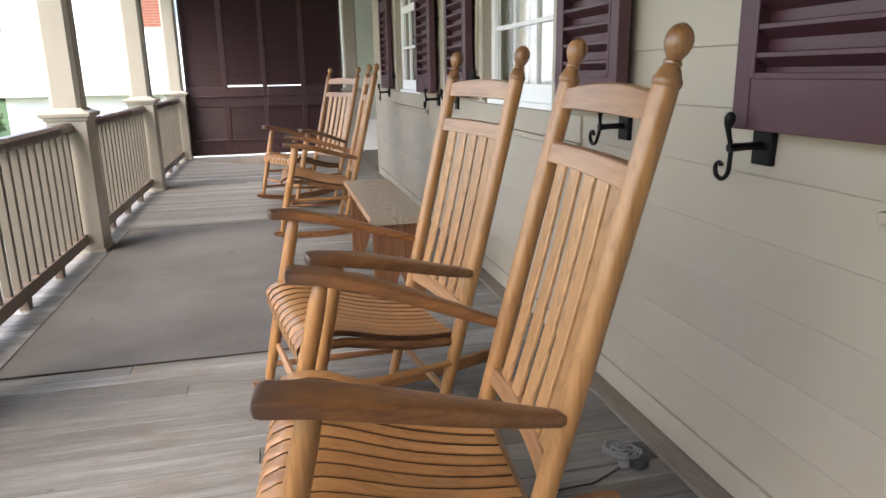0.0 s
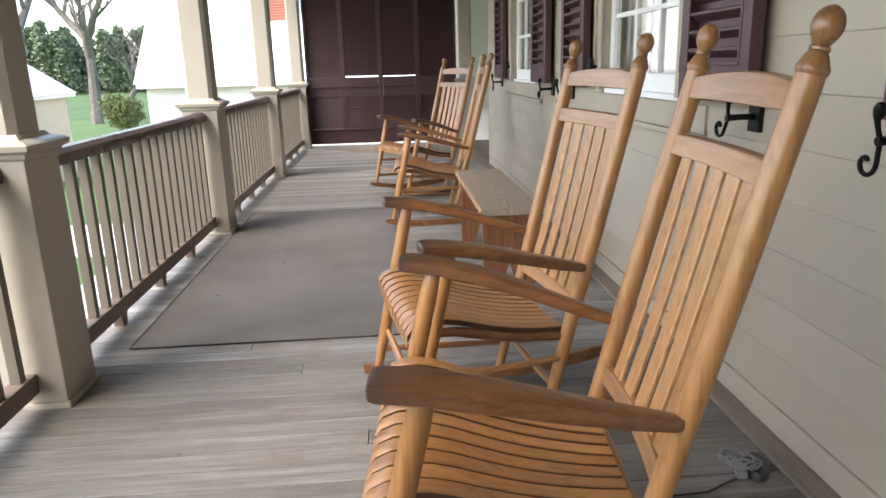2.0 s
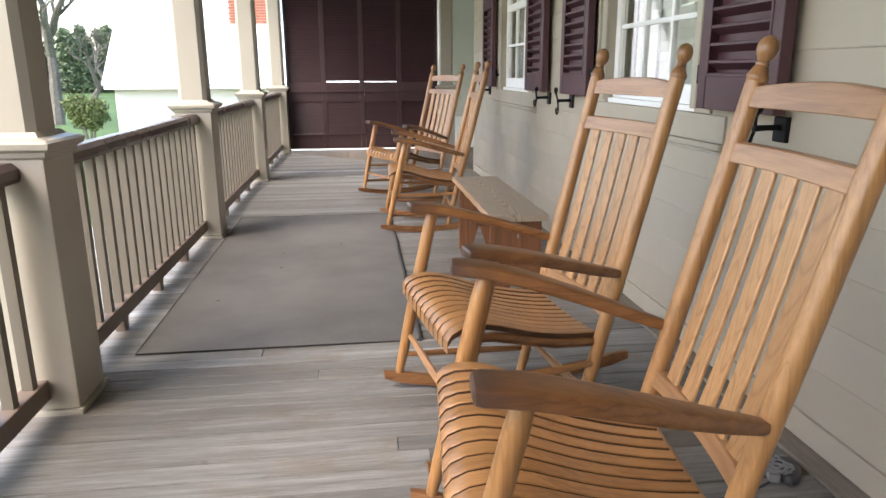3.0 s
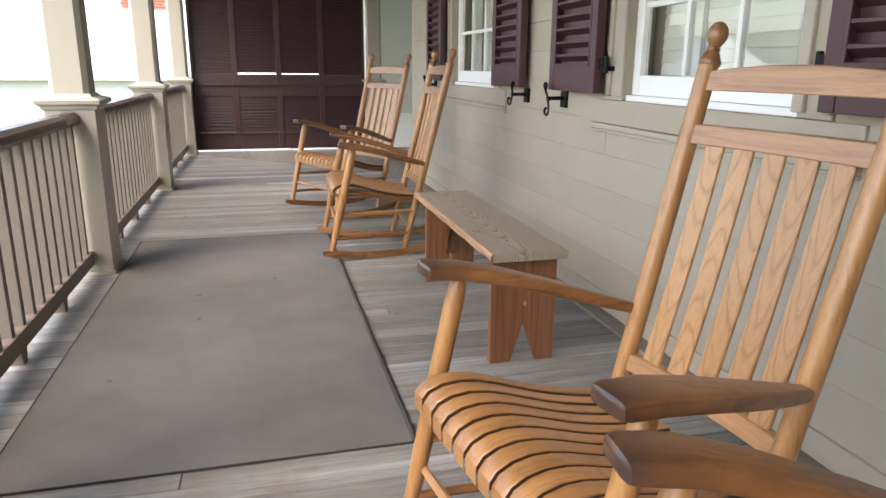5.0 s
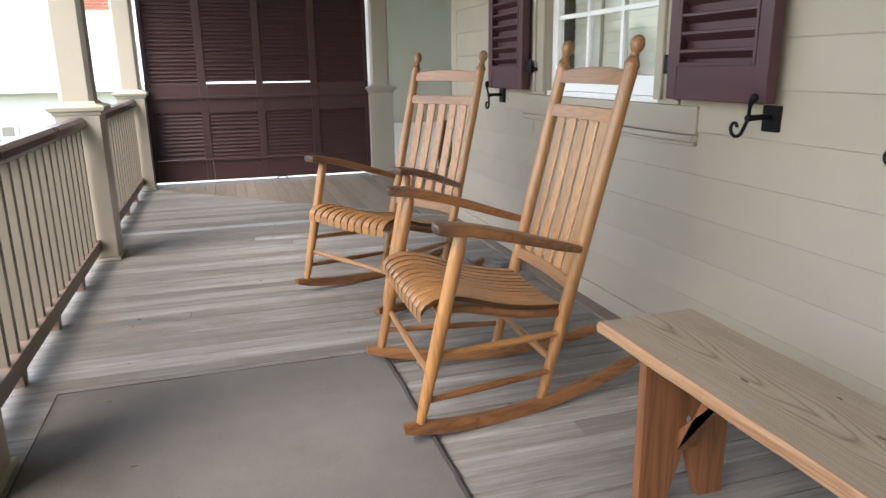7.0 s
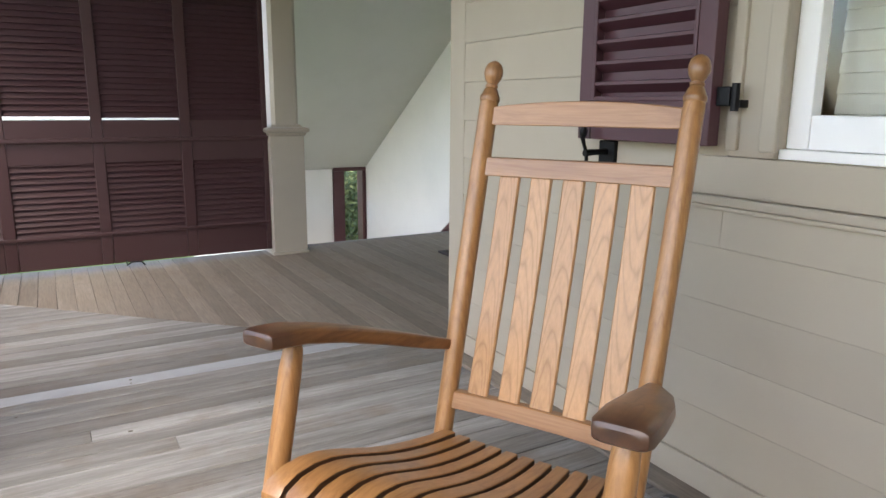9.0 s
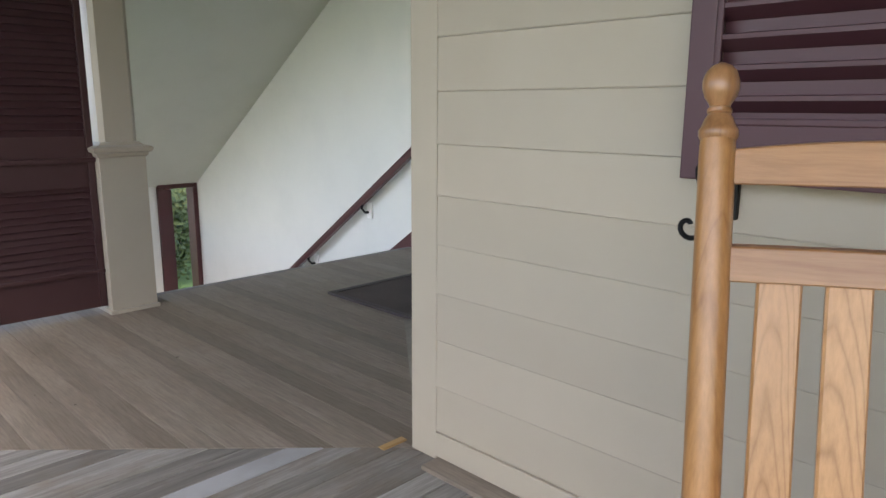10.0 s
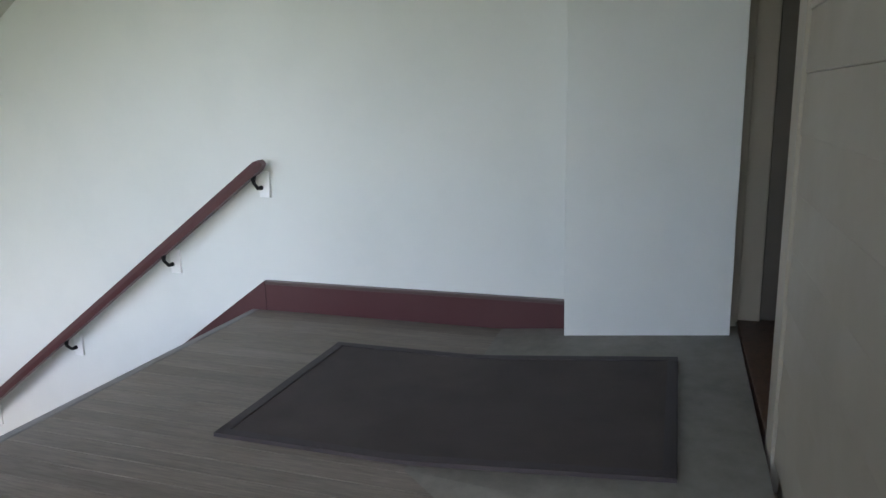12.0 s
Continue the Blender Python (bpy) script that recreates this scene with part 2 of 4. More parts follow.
CARPET = speckled("grey_carpet", (0.092, 0.086, 0.080), (0.176, 0.166, 0.155), 300, 0.95, 0.5, 1.6)
CARPETEDGE = speckled("carpet_edge", (0.03, 0.028, 0.027), (0.055, 0.05, 0.048), 200)
DOORMAT = speckled("dark_mat", (0.048, 0.038, 0.036), (0.085, 0.068, 0.062), 380, 0.95, 0.5, 3.0)
MATEDGE = speckled("mat_edge", (0.035, 0.028, 0.03), (0.06, 0.048, 0.05), 200, 0.7)
RAMPPAINT = speckled("ramp_paint", (0.155, 0.140, 0.116), (0.245, 0.225, 0.192), 9.0, 0.6, 0.2, 1.5)
IRON, _n, _l, _b = material("black_iron", 0.45, 0.7)
_b.inputs["Base Color"].default_value = (0.012, 0.012, 0.014, 1)
bump(_n, _l, _b, noise_tex(_n, _l, coords(_n, _l), 90.0), 0.4, 0.001)
BRASS, _n, _l, _b = material("old_brass", 0.45, 1.0)
_b.inputs["Base Color"].default_value = (0.42, 0.27, 0.09, 1)
PLASTIC, _n, _l, _b = material("grey_plastic", 0.45)
_b.inputs["Base Color"].default_value = (0.045, 0.048, 0.055, 1)
CORD, _n, _l, _b = material("white_cord", 0.4)
_b.inputs["Base Color"].default_value = (0.26, 0.265, 0.28, 1)
WIRE, _n, _l, _b = material("dark_wire", 0.5)
_b.inputs["Base Color"].default_value = (0.03, 0.03, 0.03, 1)
GLASS, _n, _l, _b = material("window_glass", 0.03)
_b.inputs["Base Color"].default_value = (0.95, 0.97, 0.96, 1)
_b.inputs["Transmission Weight"].default_value = 1.0
_b.inputs["IOR"].default_value = 1.45
BLIND = paint("blind_paint", (0.84, 0.82, 0.74), (0.76, 0.73, 0.64), 0.6)
# the dimness seen through windows is put into this dark tone
ROOMDARK = paint("dim_room_paint", (0.25, 0.24, 0.21), (0.2, 0.19, 0.17), 0.8)
DOORWOOD = wood("door_wood", (0.07, 0.035, 0.022), (0.13, 0.07, 0.045), 2, 0.4)
GRASS = speckled("grass", (0.035, 0.075, 0.018), (0.085, 0.16, 0.04), 6.0, 0.9, 0.6, 0.15)
PATH_M = speckled("concrete_path", (0.38, 0.36, 0.33), (0.5, 0.48, 0.44), 30, 0.9)
BARK = speckled("grey_bark", (0.10, 0.088, 0.075), (0.22, 0.20, 0.175), 7.0, 0.95, 0.8, 1.0)
BRICKM = speckled("red_brick", (0.30, 0.09, 0.055), (0.42, 0.16, 0.10), 25, 0.85)
MORTAR = speckled("mortar", (0.35, 0.32, 0.28), (0.45, 0.42, 0.38), 60)


def leafy(name, c0, c1):
    m, nodes, links, b = material(name, 0.6)
    g = nodes.new("ShaderNodeNewGeometry")
    r = ramp(nodes, [(0, c0), (1, c1)])
    links.new(g.outputs["Random Per Island"], r.inputs[0])
    links.new(r.outputs[0], b.inputs["Base Color"])
    return m


LEAF = leafy("shrub_leaves", (0.045, 0.08, 0.02), (0.17, 0.19, 0.055))
PINE = leafy("wood_leaves", (0.07, 0.105, 0.055), (0.145, 0.185, 0.095))


# ---- building helpers ----
def mesh_of(bm, name, mat, smooth=False):
    me = bpy.data.meshes.new(name)
    bmesh.ops.recalc_face_normals(bm, faces=bm.faces)
    bm.to_mesh(me)
    bm.free()
    me.materials.append(mat)
    if smooth:
        me.shade_smooth()
        me.set_sharp_from_angle(angle=radians(35))
    return me


def part(name, bm, mat, parent=None, label="", smooth=False):
    """One bmesh as one mesh object under a thing or a part."""
    ob = new(name, mesh_of(bm, name, mat, smooth))
    ob.parent = parent
    return tagged(ob, label) if label else ob


def piece(name, me, parent, m=None):
    """An object of its own on a mesh that alike pieces share."""
    ob = new(name, me)
    ob.parent = parent
    if m is not None:
        ob.matrix_basis = m
    return ob


def thing(name, m, label, category, group="", kind=""):
    ob = new(name)
    ob.empty_display_size = 0.1
    ob.matrix_basis = m
    return tagged(ob, label, category, group, kind)


def box(x0, x1, y0, y1, z0, z1, bev=0.0, bm=None):
    out = bm or bmesh.new()
    tmp = bmesh.new() if bm else out
    bmesh.ops.create_cube(tmp, size=1.0)
    for v in tmp.verts:
        v.co = Vector(((x0 + x1) / 2 + v.co.x * (x1 - x0), (y0 + y1) / 2 + v.co.y * (y1 - y0), (z0 + z1) / 2 + v.co.z * (z1 - z0)))
    if bev:
        bmesh.ops.bevel(tmp, geom=tmp.edges[:], offset=bev, segments=2, affect="EDGES", profile=0.6)
    if bm:
        me = bpy.data.meshes.new("tmp")
        tmp.to_mesh(me)
        tmp.free()
        bm.from_mesh(me)
        bpy.data.meshes.remove(me)
    return out


def rings(sections, close=True, bm=None):
    """A skin over a row of point rings with the same count."""
    bm = bm or bmesh.new()
    rows = [[bm.verts.new(p) for p in s] for s in sections]
    n = len(rows[0])
    for a, b in zip(rows, rows[1:]):
        for k in range(n):
            bm.faces.new((a[k], a[(k + 1) % n], b[(k + 1) % n], b[k]))
    if close:
        bm.faces.new(rows[0][::-1])
        bm.faces.new(rows[-1])
    return bm


def tube(points, radii, sides=10, bm=None):
    """A round rod through points, with a radius at each."""
    pts = [Vector(p) for p in points]
    secs = []
    up = None
    for k, p in enumerate(pts):
        d = (pts[min(k + 1, len(pts) - 1)] - pts[max(k - 1, 0)]).normalized()
        if up is None:
            up = d.orthogonal().normalized()
        up = (up - d * up.dot(d)).normalized()
        side = d.cross(up)
        r = radii[k] if isinstance(radii, (list, tuple)) else radii
        secs.append([p + r * (math.cos(a) * up + math.sin(a) * side) for a in (2 * math.pi * j / sides for j in range(sides))])
    return rings(secs, True, bm)


def prism(poly, axis, a, b, bm=None):
    """A flat outline pulled along an axis from a to b. The outline's two numbers are the other axes, in order."""
    def at(p, v):
        q = list(p)
        q.insert(axis, v)
        return Vector(q)
    return rings([[at(p, a) for p in poly], [at(p, b) for p in poly]], True, bm)

# ---- the plan ----
WALL = 1.36          # face of the house wall along the porch
CORNER = 8.078       # where the house wall ends and turns
RETURN_END = 2.59    # where the turned wall ends
WHITE = 3.73         # face of the white stair wall
SCREEN_Y = 10.43     # louvred screen
EDGE = -1.26         # outer edge of the floor
CEIL = 2.75
POST_Y = [-2.72, -0.13, 2.45, 5.02, 7.63]
POST_IN, POST_W = -0.95, 0.235
HEAD = 10.61         # top of the stairs
DOOR_Y = 14.52
GROUND = -1.85
WINDOWS = [0.45, 3.315, 6.02]
SH_IN, SH_OUT = 0.645, 1.14   # inner and outer edge of a shutter from a window's middle
SH_X = WALL - 0.028           # shutters stand off the wall on their hinges
W_HALF, W_Z0, W_Z1 = 0.637, 0.985, 2.36


def structure(name, label, category):
    return thing(name, Matrix(), label, category, kind="structure")


# porch walls
wall_east = structure("wall_east", "tan painted wooden siding wall of the house", "wall")
bm = bmesh.new()
ys = [-3.0] + [v for w in WINDOWS for v in (w - W_HALF, w + W_HALF)] + [CORNER - 0.02]
for a, b in zip(ys[::2], ys[1::2]):
    box(WALL + 0.012, WALL + 0.2, a, b, -0.3, CEIL + 0.1, bm=bm)
for w in WINDOWS:
    box(WALL + 0.012, WALL + 0.2, w - W_HALF, w + W_HALF, -0.3, W_Z0 - 0.02, bm=bm)
    box(WALL + 0.012, WALL + 0.2, w - W_HALF, w + W_HALF, W_Z1 + 0.12, CEIL + 0.1, bm=bm)
part("wall_core", bm, TAN, wall_east)

wall_return = structure("wall_return", "tan painted siding wall turning round the house corner", "wall")
part("wall_core", box(WALL + 0.19, RETURN_END - 0.012, CORNER - 0.2, CORNER - 0.012, -0.3, CEIL + 0.1), TAN, wall_return)
part("wall_side", box(RETURN_END - 0.2, RETURN_END - 0.014, 6.7, CORNER - 0.202, -0.3, CEIL + 0.1), TAN, wall_return)

corner_trim = structure("trim_corner", "tan painted corner boards of the house", "trim")
part("board", box(WALL - 0.005, WALL + 0.03, 7.963, CORNER, 0.0, CEIL, 0.003), TAN, corner_trim)
part("board", box(WALL + 0.032, WALL + 0.13, CORNER - 0.02, CORNER + 0.002, 0.0, CEIL, 0.004), TAN, corner_trim)
part("board", box(RETURN_END - 0.11, RETURN_END + 0.012, CORNER - 0.03, CORNER + 0.014, 0.0, CEIL, 0.004), TAN, corner_trim)

base_trim = structure("baseboard_porch", "low grey board along the foot of the porch wall", "baseboard")
part("strip", box(WALL - 0.085, WALL + 0.01, -3.0, 7.95, 0.0, 0.016, 0.004), PLANKY, base_trim)
part("board", box(WALL - 0.012, WALL + 0.012, -3.0, 7.96, 0.017, 0.10, 0.004), TAN, base_trim)

wall_south = structure("wall_south", "plain tan wall closing the porch behind", "wall")
part("wall_core", box(EDGE, WALL + 0.2, -3.2, -3.0, -0.3, CEIL + 0.1), TAN, wall_south)

# white stair wall, pier and alcove with the door
wall_white = structure("wall_stair", "smooth white plastered wall beside the stairs", "wall")
part("wall_core", box(WHITE, WHITE + 0.2, 8.86, DOOR_Y + 0.2, GROUND - 0.3, 4.0), PLASTER, wall_white)
part("pier", box(3.60, WHITE + 0.2, 8.13, 8.858, -0.1, 4.0, 0.004), PLASTER, wall_white)
wall_alcove = structure("wall_alcove", "plain wall closing the alcove beside the door", "wall")
part("wall_core", box(RETURN_END - 0.2, 4.2, 6.5, 6.7, -0.3, 4.0), TAN, wall_alcove)
part("wall_side", box(3.98, 4.15, 6.7, 8.13, -0.3, 4.0), TAN, wall_alcove)

skirt = structure("baseboard_stair", "dark red painted skirting board on the white wall", "baseboard")
part("board", box(WHITE - 0.022, WHITE + 0.01, 8.862, 10.565, -0.02, 0.150, 0.002), OXBLOOD, skirt)
part("cap", box(WHITE - 0.030, WHITE + 0.01, 8.862, 10.562, 0.152, 0.172, 0.004), RAILBROWN, skirt)
slope = 0.71
part("sloping_board", prism([(10.567, -0.05), (10.567, 0.172), (13.2, 0.172 - slope * 2.633), (13.2, -0.10 - slope * 2.633)], 0, WHITE - 0.024, WHITE + 0.01), OXBLOOD, skirt)

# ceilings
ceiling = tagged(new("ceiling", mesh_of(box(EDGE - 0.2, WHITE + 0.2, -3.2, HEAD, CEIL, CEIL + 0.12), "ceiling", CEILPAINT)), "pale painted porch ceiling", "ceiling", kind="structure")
sl = lambda y: 0.225 + (DOOR_Y - y) * 0.655
soffit = tagged(new("ceiling_slope", mesh_of(prism([(HEAD, sl(HEAD)), (DOOR_Y, sl(DOOR_Y)), (DOOR_Y, sl(DOOR_Y) + 0.15), (HEAD, sl(HEAD) + 0.15)], 0, 1.30, WHITE - 0.002), "ceiling_slope", SOFFIT)), "grey-white ceiling sloping down over the stairs", "ceiling", kind="structure")
beam = structure("trim_beam", "tan painted beam on the porch posts", "trim")
part("beam", box(-1.21, -0.93, -3.0, 10.55, 2.40, CEIL - 0.002, 0.006), POST, beam)
part("fascia", box(EDGE - 0.22, EDGE - 0.19, -3.2, 10.75, 2.6, CEIL + 0.2, 0.004), POST, beam)
part("header", box(-0.93, WHITE - 0.003, 10.28, 10.52, 2.50, CEIL - 0.004, 0.006), POST, beam)

# stair well
stairs = structure("stairs", "grey wooden steps going down to a doorway", "stairs")
rise, run = 0.185, 0.2605
for k in range(1, 10):
    part("step", box(1.52, WHITE - 0.026, HEAD + run * (k - 1) - 0.02, HEAD + run * k, -rise * k - 0.04, -rise * k, 0.005), PLANKX, stairs)
    part("riser", box(1.52, WHITE - 0.026, HEAD + run * (k - 1), HEAD + run * (k - 1) + 0.02, -rise * k, -rise * (k - 1) - 0.042), TAN, stairs)
part("landing", box(1.52, WHITE - 0.002, HEAD + run * 9 - 0.02, DOOR_Y + 0.6, GROUND - 0.1, GROUND + 0.002), PATH_M, stairs)
well = structure("wall_well", "white walls closing the stair well", "wall")
part("side", box(1.36, 1.50, 10.62, DOOR_Y + 0.2, GROUND - 0.3, -0.12), PLASTER, well)
part("end", box(1.50, 2.72, DOOR_Y, DOOR_Y + 0.2, GROUND - 0.1, 2.8), PLASTER, well)
part("end_above", box(2.72, WHITE - 0.002, DOOR_Y, DOOR_Y + 0.2, 0.27, 2.8), PLASTER, well)
door_1 = structure("door_1", "dark red wooden frame of an open doorway below the stairs", "door frame")
part("jamb", box(3.24, 3.40, DOOR_Y - 0.03, DOOR_Y + 0.16, GROUND, 0.19, 0.006), OXBLOOD, door_1)
part("jamb", box(WHITE - 0.06, WHITE - 0.003, DOOR_Y - 0.03, DOOR_Y + 0.16, GROUND, 0.19, 0.006), OXBLOOD, door_1)
part("head", box(3.24, WHITE - 0.003, DOOR_Y - 0.03, DOOR_Y + 0.16, 0.192, 0.262, 0.006), OXBLOOD, door_1)
part("panel", box(2.72, 3.238, DOOR_Y + 0.01, DOOR_Y + 0.15, GROUND, 0.268), PLASTER, door_1)

# door in the alcove
door_2 = structure("door_2", "dark brown wooden door in a tan casing, closed", "door")
part("casing", box(3.80, 3.84, 7.99, 8.128, 0.10, 2.30, 0.006), TAN, door_2)
part("casing_edge", box(3.775, 3.80, 8.085, 8.127, 0.10, 2.30, 0.006), TAN, door_2)
part("stop", box(3.82, 3.86, 7.90, 7.988, 0.10, 2.28, 0.004), SHADEDTAN, door_2)
leaf = part("leaf", box(3.85, 3.90, 7.02, 7.90, 0.10, 2.25, 0.004), DOORWOOD, door_2)
for z0, z1 in ((0.3, 0.95), (1.1, 2.1)):
    for y0, y1 in ((7.12, 7.42), (7.52, 7.80)):
        part("panel", box(3.838, 3.852, y0, y1, z0, z1, 0.005), DOORWOOD, leaf)
knob = rings([[Vector((3.85 - d, 7.865 + r * math.cos(a), 0.93 + r * math.sin(a))) for a in (k * math.pi / 6 for k in range(12))] for d, r in ((0, 0.022), (0.006, 0.022), (0.01, 0.01), (0.03, 0.01), (0.036, 0.024), (0.05, 0.029), (0.062, 0.022), (0.068, 0.008))])
part("knob", knob, BRASS, leaf, "worn brass door knob", True)
part("threshold", box(RETURN_END + 0.016, 3.838, 7.0, 8.088, -0.05, 0.105, 0.004), DOORWOOD, door_2)


# posts
def post_parts(th, w, d):
    """A square porch post: foot, pedestal, moulded cap, chamfered shaft."""
    hw, hd = w / 2, d / 2
    part("foot", box(-hw - 0.012, hw + 0.012, -hd - 0.012, hd + 0.012, 0, 0.022, 0.005), POST, th)
    part("pedestal", box(-hw, hw, -hd, hd, 0.022, 0.875, 0.004), POST, th)
    prof = [(0.0, 0.868), (0.010, 0.876), (0.013, 0.890), (0.030, 0.900), (0.034, 0.918), (0.022, 0.926), (-0.008, 0.934), (-0.022, 0.95)]
    part("cap", rings([[(-hw - o, -hd - o, z), (hw + o, -hd - o, z), (hw + o, hd + o, z), (-hw - o, hd + o, z)] for o, z in prof]), POST, th)
    c, s = 0.026, 0.024
    sec = [(-hw + c + s, -hd + c), (hw - c - s, -hd + c), (hw - c, -hd + c + s), (hw - c, hd - c - s), (hw - c - s, hd - c), (-hw + c + s, hd - c), (-hw + c, hd - c - s), (-hw + c, -hd + c + s)]
    part("shaft", prism(sec, 2, 0.945, 2.40), POST, th)


post = thing("porch_post", pose(POST_IN - POST_W / 2, POST_Y[0] + POST_W / 2, 0), "square tan painted wooden porch post with moulded cap", "post", "posts along the porch")
post_parts(post, POST_W, POST_W)
for y in POST_Y[1:] + [10.27]:
    copy_thing(post, pose(POST_IN - POST_W / 2, y + POST_W / 2, 0))
pil = thing("porch_post", pose(1.3395, 10.49, 0), "square tan painted porch post at the head of the stairs", "post", "posts along the porch")
post_parts(pil, 0.25, 0.235)


# railings
def railing(y0, y1, first):
    th = thing("porch_railing", pose(-1.068, y0, 0), "wooden porch railing, dark brown handrail on tan balusters", "railing", "railings between the posts")
    n = y1 - y0
    sec = [(-0.040, 0.800), (0.040, 0.800), (0.046, 0.815), (0.043, 0.842), (0.024, 0.860), (-0.024, 0.860), (-0.043, 0.842), (-0.046, 0.815)]
    part("handrail", prism([(x, z) for x, z in sec], 1, 0, n), RAILBROWN, th, "dark brown rounded handrail")
    part("bottom_rail", box(-0.030, 0.030, 0, n, 0.062, 0.132, 0.004), LOWRAIL, th)
    cnt = 18
    if not first:
        first.append(mesh_of(box(-0.017, 0.017, -0.017, 0.017, 0.130, 0.802), "baluster", SHADEDTAN))
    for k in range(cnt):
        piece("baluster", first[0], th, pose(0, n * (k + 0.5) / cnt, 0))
    for k in range(4):
        y = n * (k + 0.98) / 3.96 if k < 3 else 0.03
        prof = [(y - 0.022, 0.0), (y + 0.022, 0.0), (y + 0.026, 0.02), (y + 0.040, 0.064), (y - 0.040, 0.064), (y - 0.026, 0.02)]
        part("foot", prism([p for p in prof], 0, -0.022, 0.022), LOWRAIL, th)
    return th


shared = []
ends = POST_Y + [10.27]
for a, b in zip(ends, ends[1:]):
    railing(a + POST_W, b, shared)


# louvred screen
screen = thing("louvred_screen", pose(0, SCREEN_Y, 0), "tall dark red louvred wooden screen closing the porch end", "screen", kind="structure")
SX0, SX1, TOP = -0.95, 1.212, 2.48
stiles = [(SX0, SX0 + 0.035), (-0.462, -0.392), (0.082, 0.148), (0.620, 0.690), (SX1 - 0.035, SX1)]
for a, b in stiles:
    part("stile", box(a, b, 0.0, 0.045, 0.042, TOP, 0.004), SCREEN, screen)
bays = [(a[1], b[0]) for a, b in zip(stiles, stiles[1:])]
for a, b in bays:
    for z0, z1 in ((0.042, 0.255), (0.712, 0.985), (2.33, TOP)):
        part("rail", box(a + 0.001, b - 0.001, 0.003, 0.042, z0, z1, 0.003), SCREEN, screen)
part("bead", box(SX0, SX1, -0.022, -0.001, 0.845, 0.872, 0.006), SCREEN, screen)
part("bead", box(SX0, SX1, -0.014, -0.001, 0.236, 0.258, 0.005), SCREEN, screen)
rng = random.Random(5)
slat_mesh = {}
for k, (a, b) in enumerate(bays):
    for z0, z1 in ((0.258, 0.735), (0.988, 2.345)):
        z = z0 - 0.006 + ({1: 0.026, 2: 0.018}.get(k, 0.0) if z0 > 0.5 else 0.0)
        n = 0
        while z + 0.030 < z1:
            key = round(b - a, 3)
            if key not in slat_mesh:
                h = (b - a) / 2 + 0.005
                slat_mesh[key] = mesh_of(prism([(0.004, 0.0), (0.011, -0.002), (0.036, 0.039), (0.029, 0.042)], 0, -h, h), "slat", SCREEN)
            lift = 0.008 if z0 < 0.5 and ((k == 0 and n in (0, 2)) or (k == 1 and n == 8)) else 0.0
            piece("slat", slat_mesh[key], screen, pose((a + b) / 2, 0, z + lift, rng.uniform(-1.5, 1.5), 0, 0))
            z += 0.0365 + lift * 1.6
            n += 1
part("latch", tube([(0.22, -0.012, 0.06), (0.22, -0.03, 0.03), (0.25, -0.035, 0.05), (0.31, -0.035, 0.048), (0.33, -0.03, 0.02)], 0.006, 6), IRON, screen, "black iron latch")


# shutters
def shutter_parts(th, flip):
    """Louvred shutter, local x out of the wall towards the porch is minus, y along the wall, z from its foot."""
    w, h = SH_OUT - SH_IN, 1.44
    for y0, y1 in ((0, 0.055), (w - 0.055, w)):
        part("stile", box(-0.048, -0.006, y0, y1, 0, h, 0.004), PLUM, th)
    for z0, z1 in ((0, 0.115), (0.70, 0.79), (h - 0.10, h)):
        part("rail", box(-0.046, -0.008, 0.0555, w - 0.0555, z0, z1, 0.003), PLUM, th)
    for z0, z1 in ((0.115, 0.70), (0.79, h - 0.10)):
        for a, b, c, d in ((0.0555, 0.068, z0, z1), (w - 0.068, w - 0.0555, z0, z1)):
            part("bead", box(-0.050, -0.040, a, b, c, d, 0.003), PLUM, th)
        part("bead", box(-0.050, -0.040, 0.0685, w - 0.0685, z0 - 0.002, z0 + 0.012, 0.003), PLUM, th)
    me = mesh_of(prism([(-0.047, 0.036), (-0.047, 0.045), (-0.044, 0.047), (-0.011, 0.022), (-0.011, 0.014)], 1, 0.057, w - 0.057), "slat", PLUM)
    for z0, z1 in ((0.124, 0.70), (0.80, h - 0.10)):
        z = z0
        while z + 0.055 < z1:
            piece("slat", me, th, pose(0, 0, z))
            z += 0.060
    # plum sheet added to stand for the shade between the slats
    part("back_panel", box(-0.009, -0.0035, 0.057, w - 0.057, 0.117, h - 0.102), PLUM, th)
    hy = 0.0 if flip else w
    d = -1 if flip else 1
    for hz in (0.10, h - 0.16):
        part("hinge", box(-0.030, -0.006, *sorted((hy + d * 0.001, hy + d * 0.040)), hz, hz + 0.048, 0.004), IRON, th, "black iron hinge")
        part("hinge_pin", tube([(-0.018, hy + d * 0.048, hz - 0.012), (-0.018, hy + d * 0.048, hz + 0.056)], 0.010, 10), IRON, th, smooth=True)
        part("hinge_arm", box(-0.014, 0.042, *sorted((hy + d * 0.044, hy + d * 0.060)), hz - 0.004, hz + 0.016, 0.003), IRON, th)
    return th


lab = "dark plum louvred wooden shutter, open against the wall"
near = thing("shutter", pose(SH_X, WINDOWS[0] - SH_OUT, W_Z0 + 0.005), lab, "shutter", "shutters beside the windows")
shutter_parts(near, False)
far = thing("shutter", pose(SH_X, WINDOWS[0] + SH_IN, W_Z0 + 0.005), lab, "shutter", "shutters beside the windows")
shutter_parts(far, True)
for w in WINDOWS[1:]:
    copy_thing(near, pose(SH_X, w - SH_OUT, W_Z0 + 0.005))
    copy_thing(far, pose(SH_X, w + SH_IN, W_Z0 + 0.005))

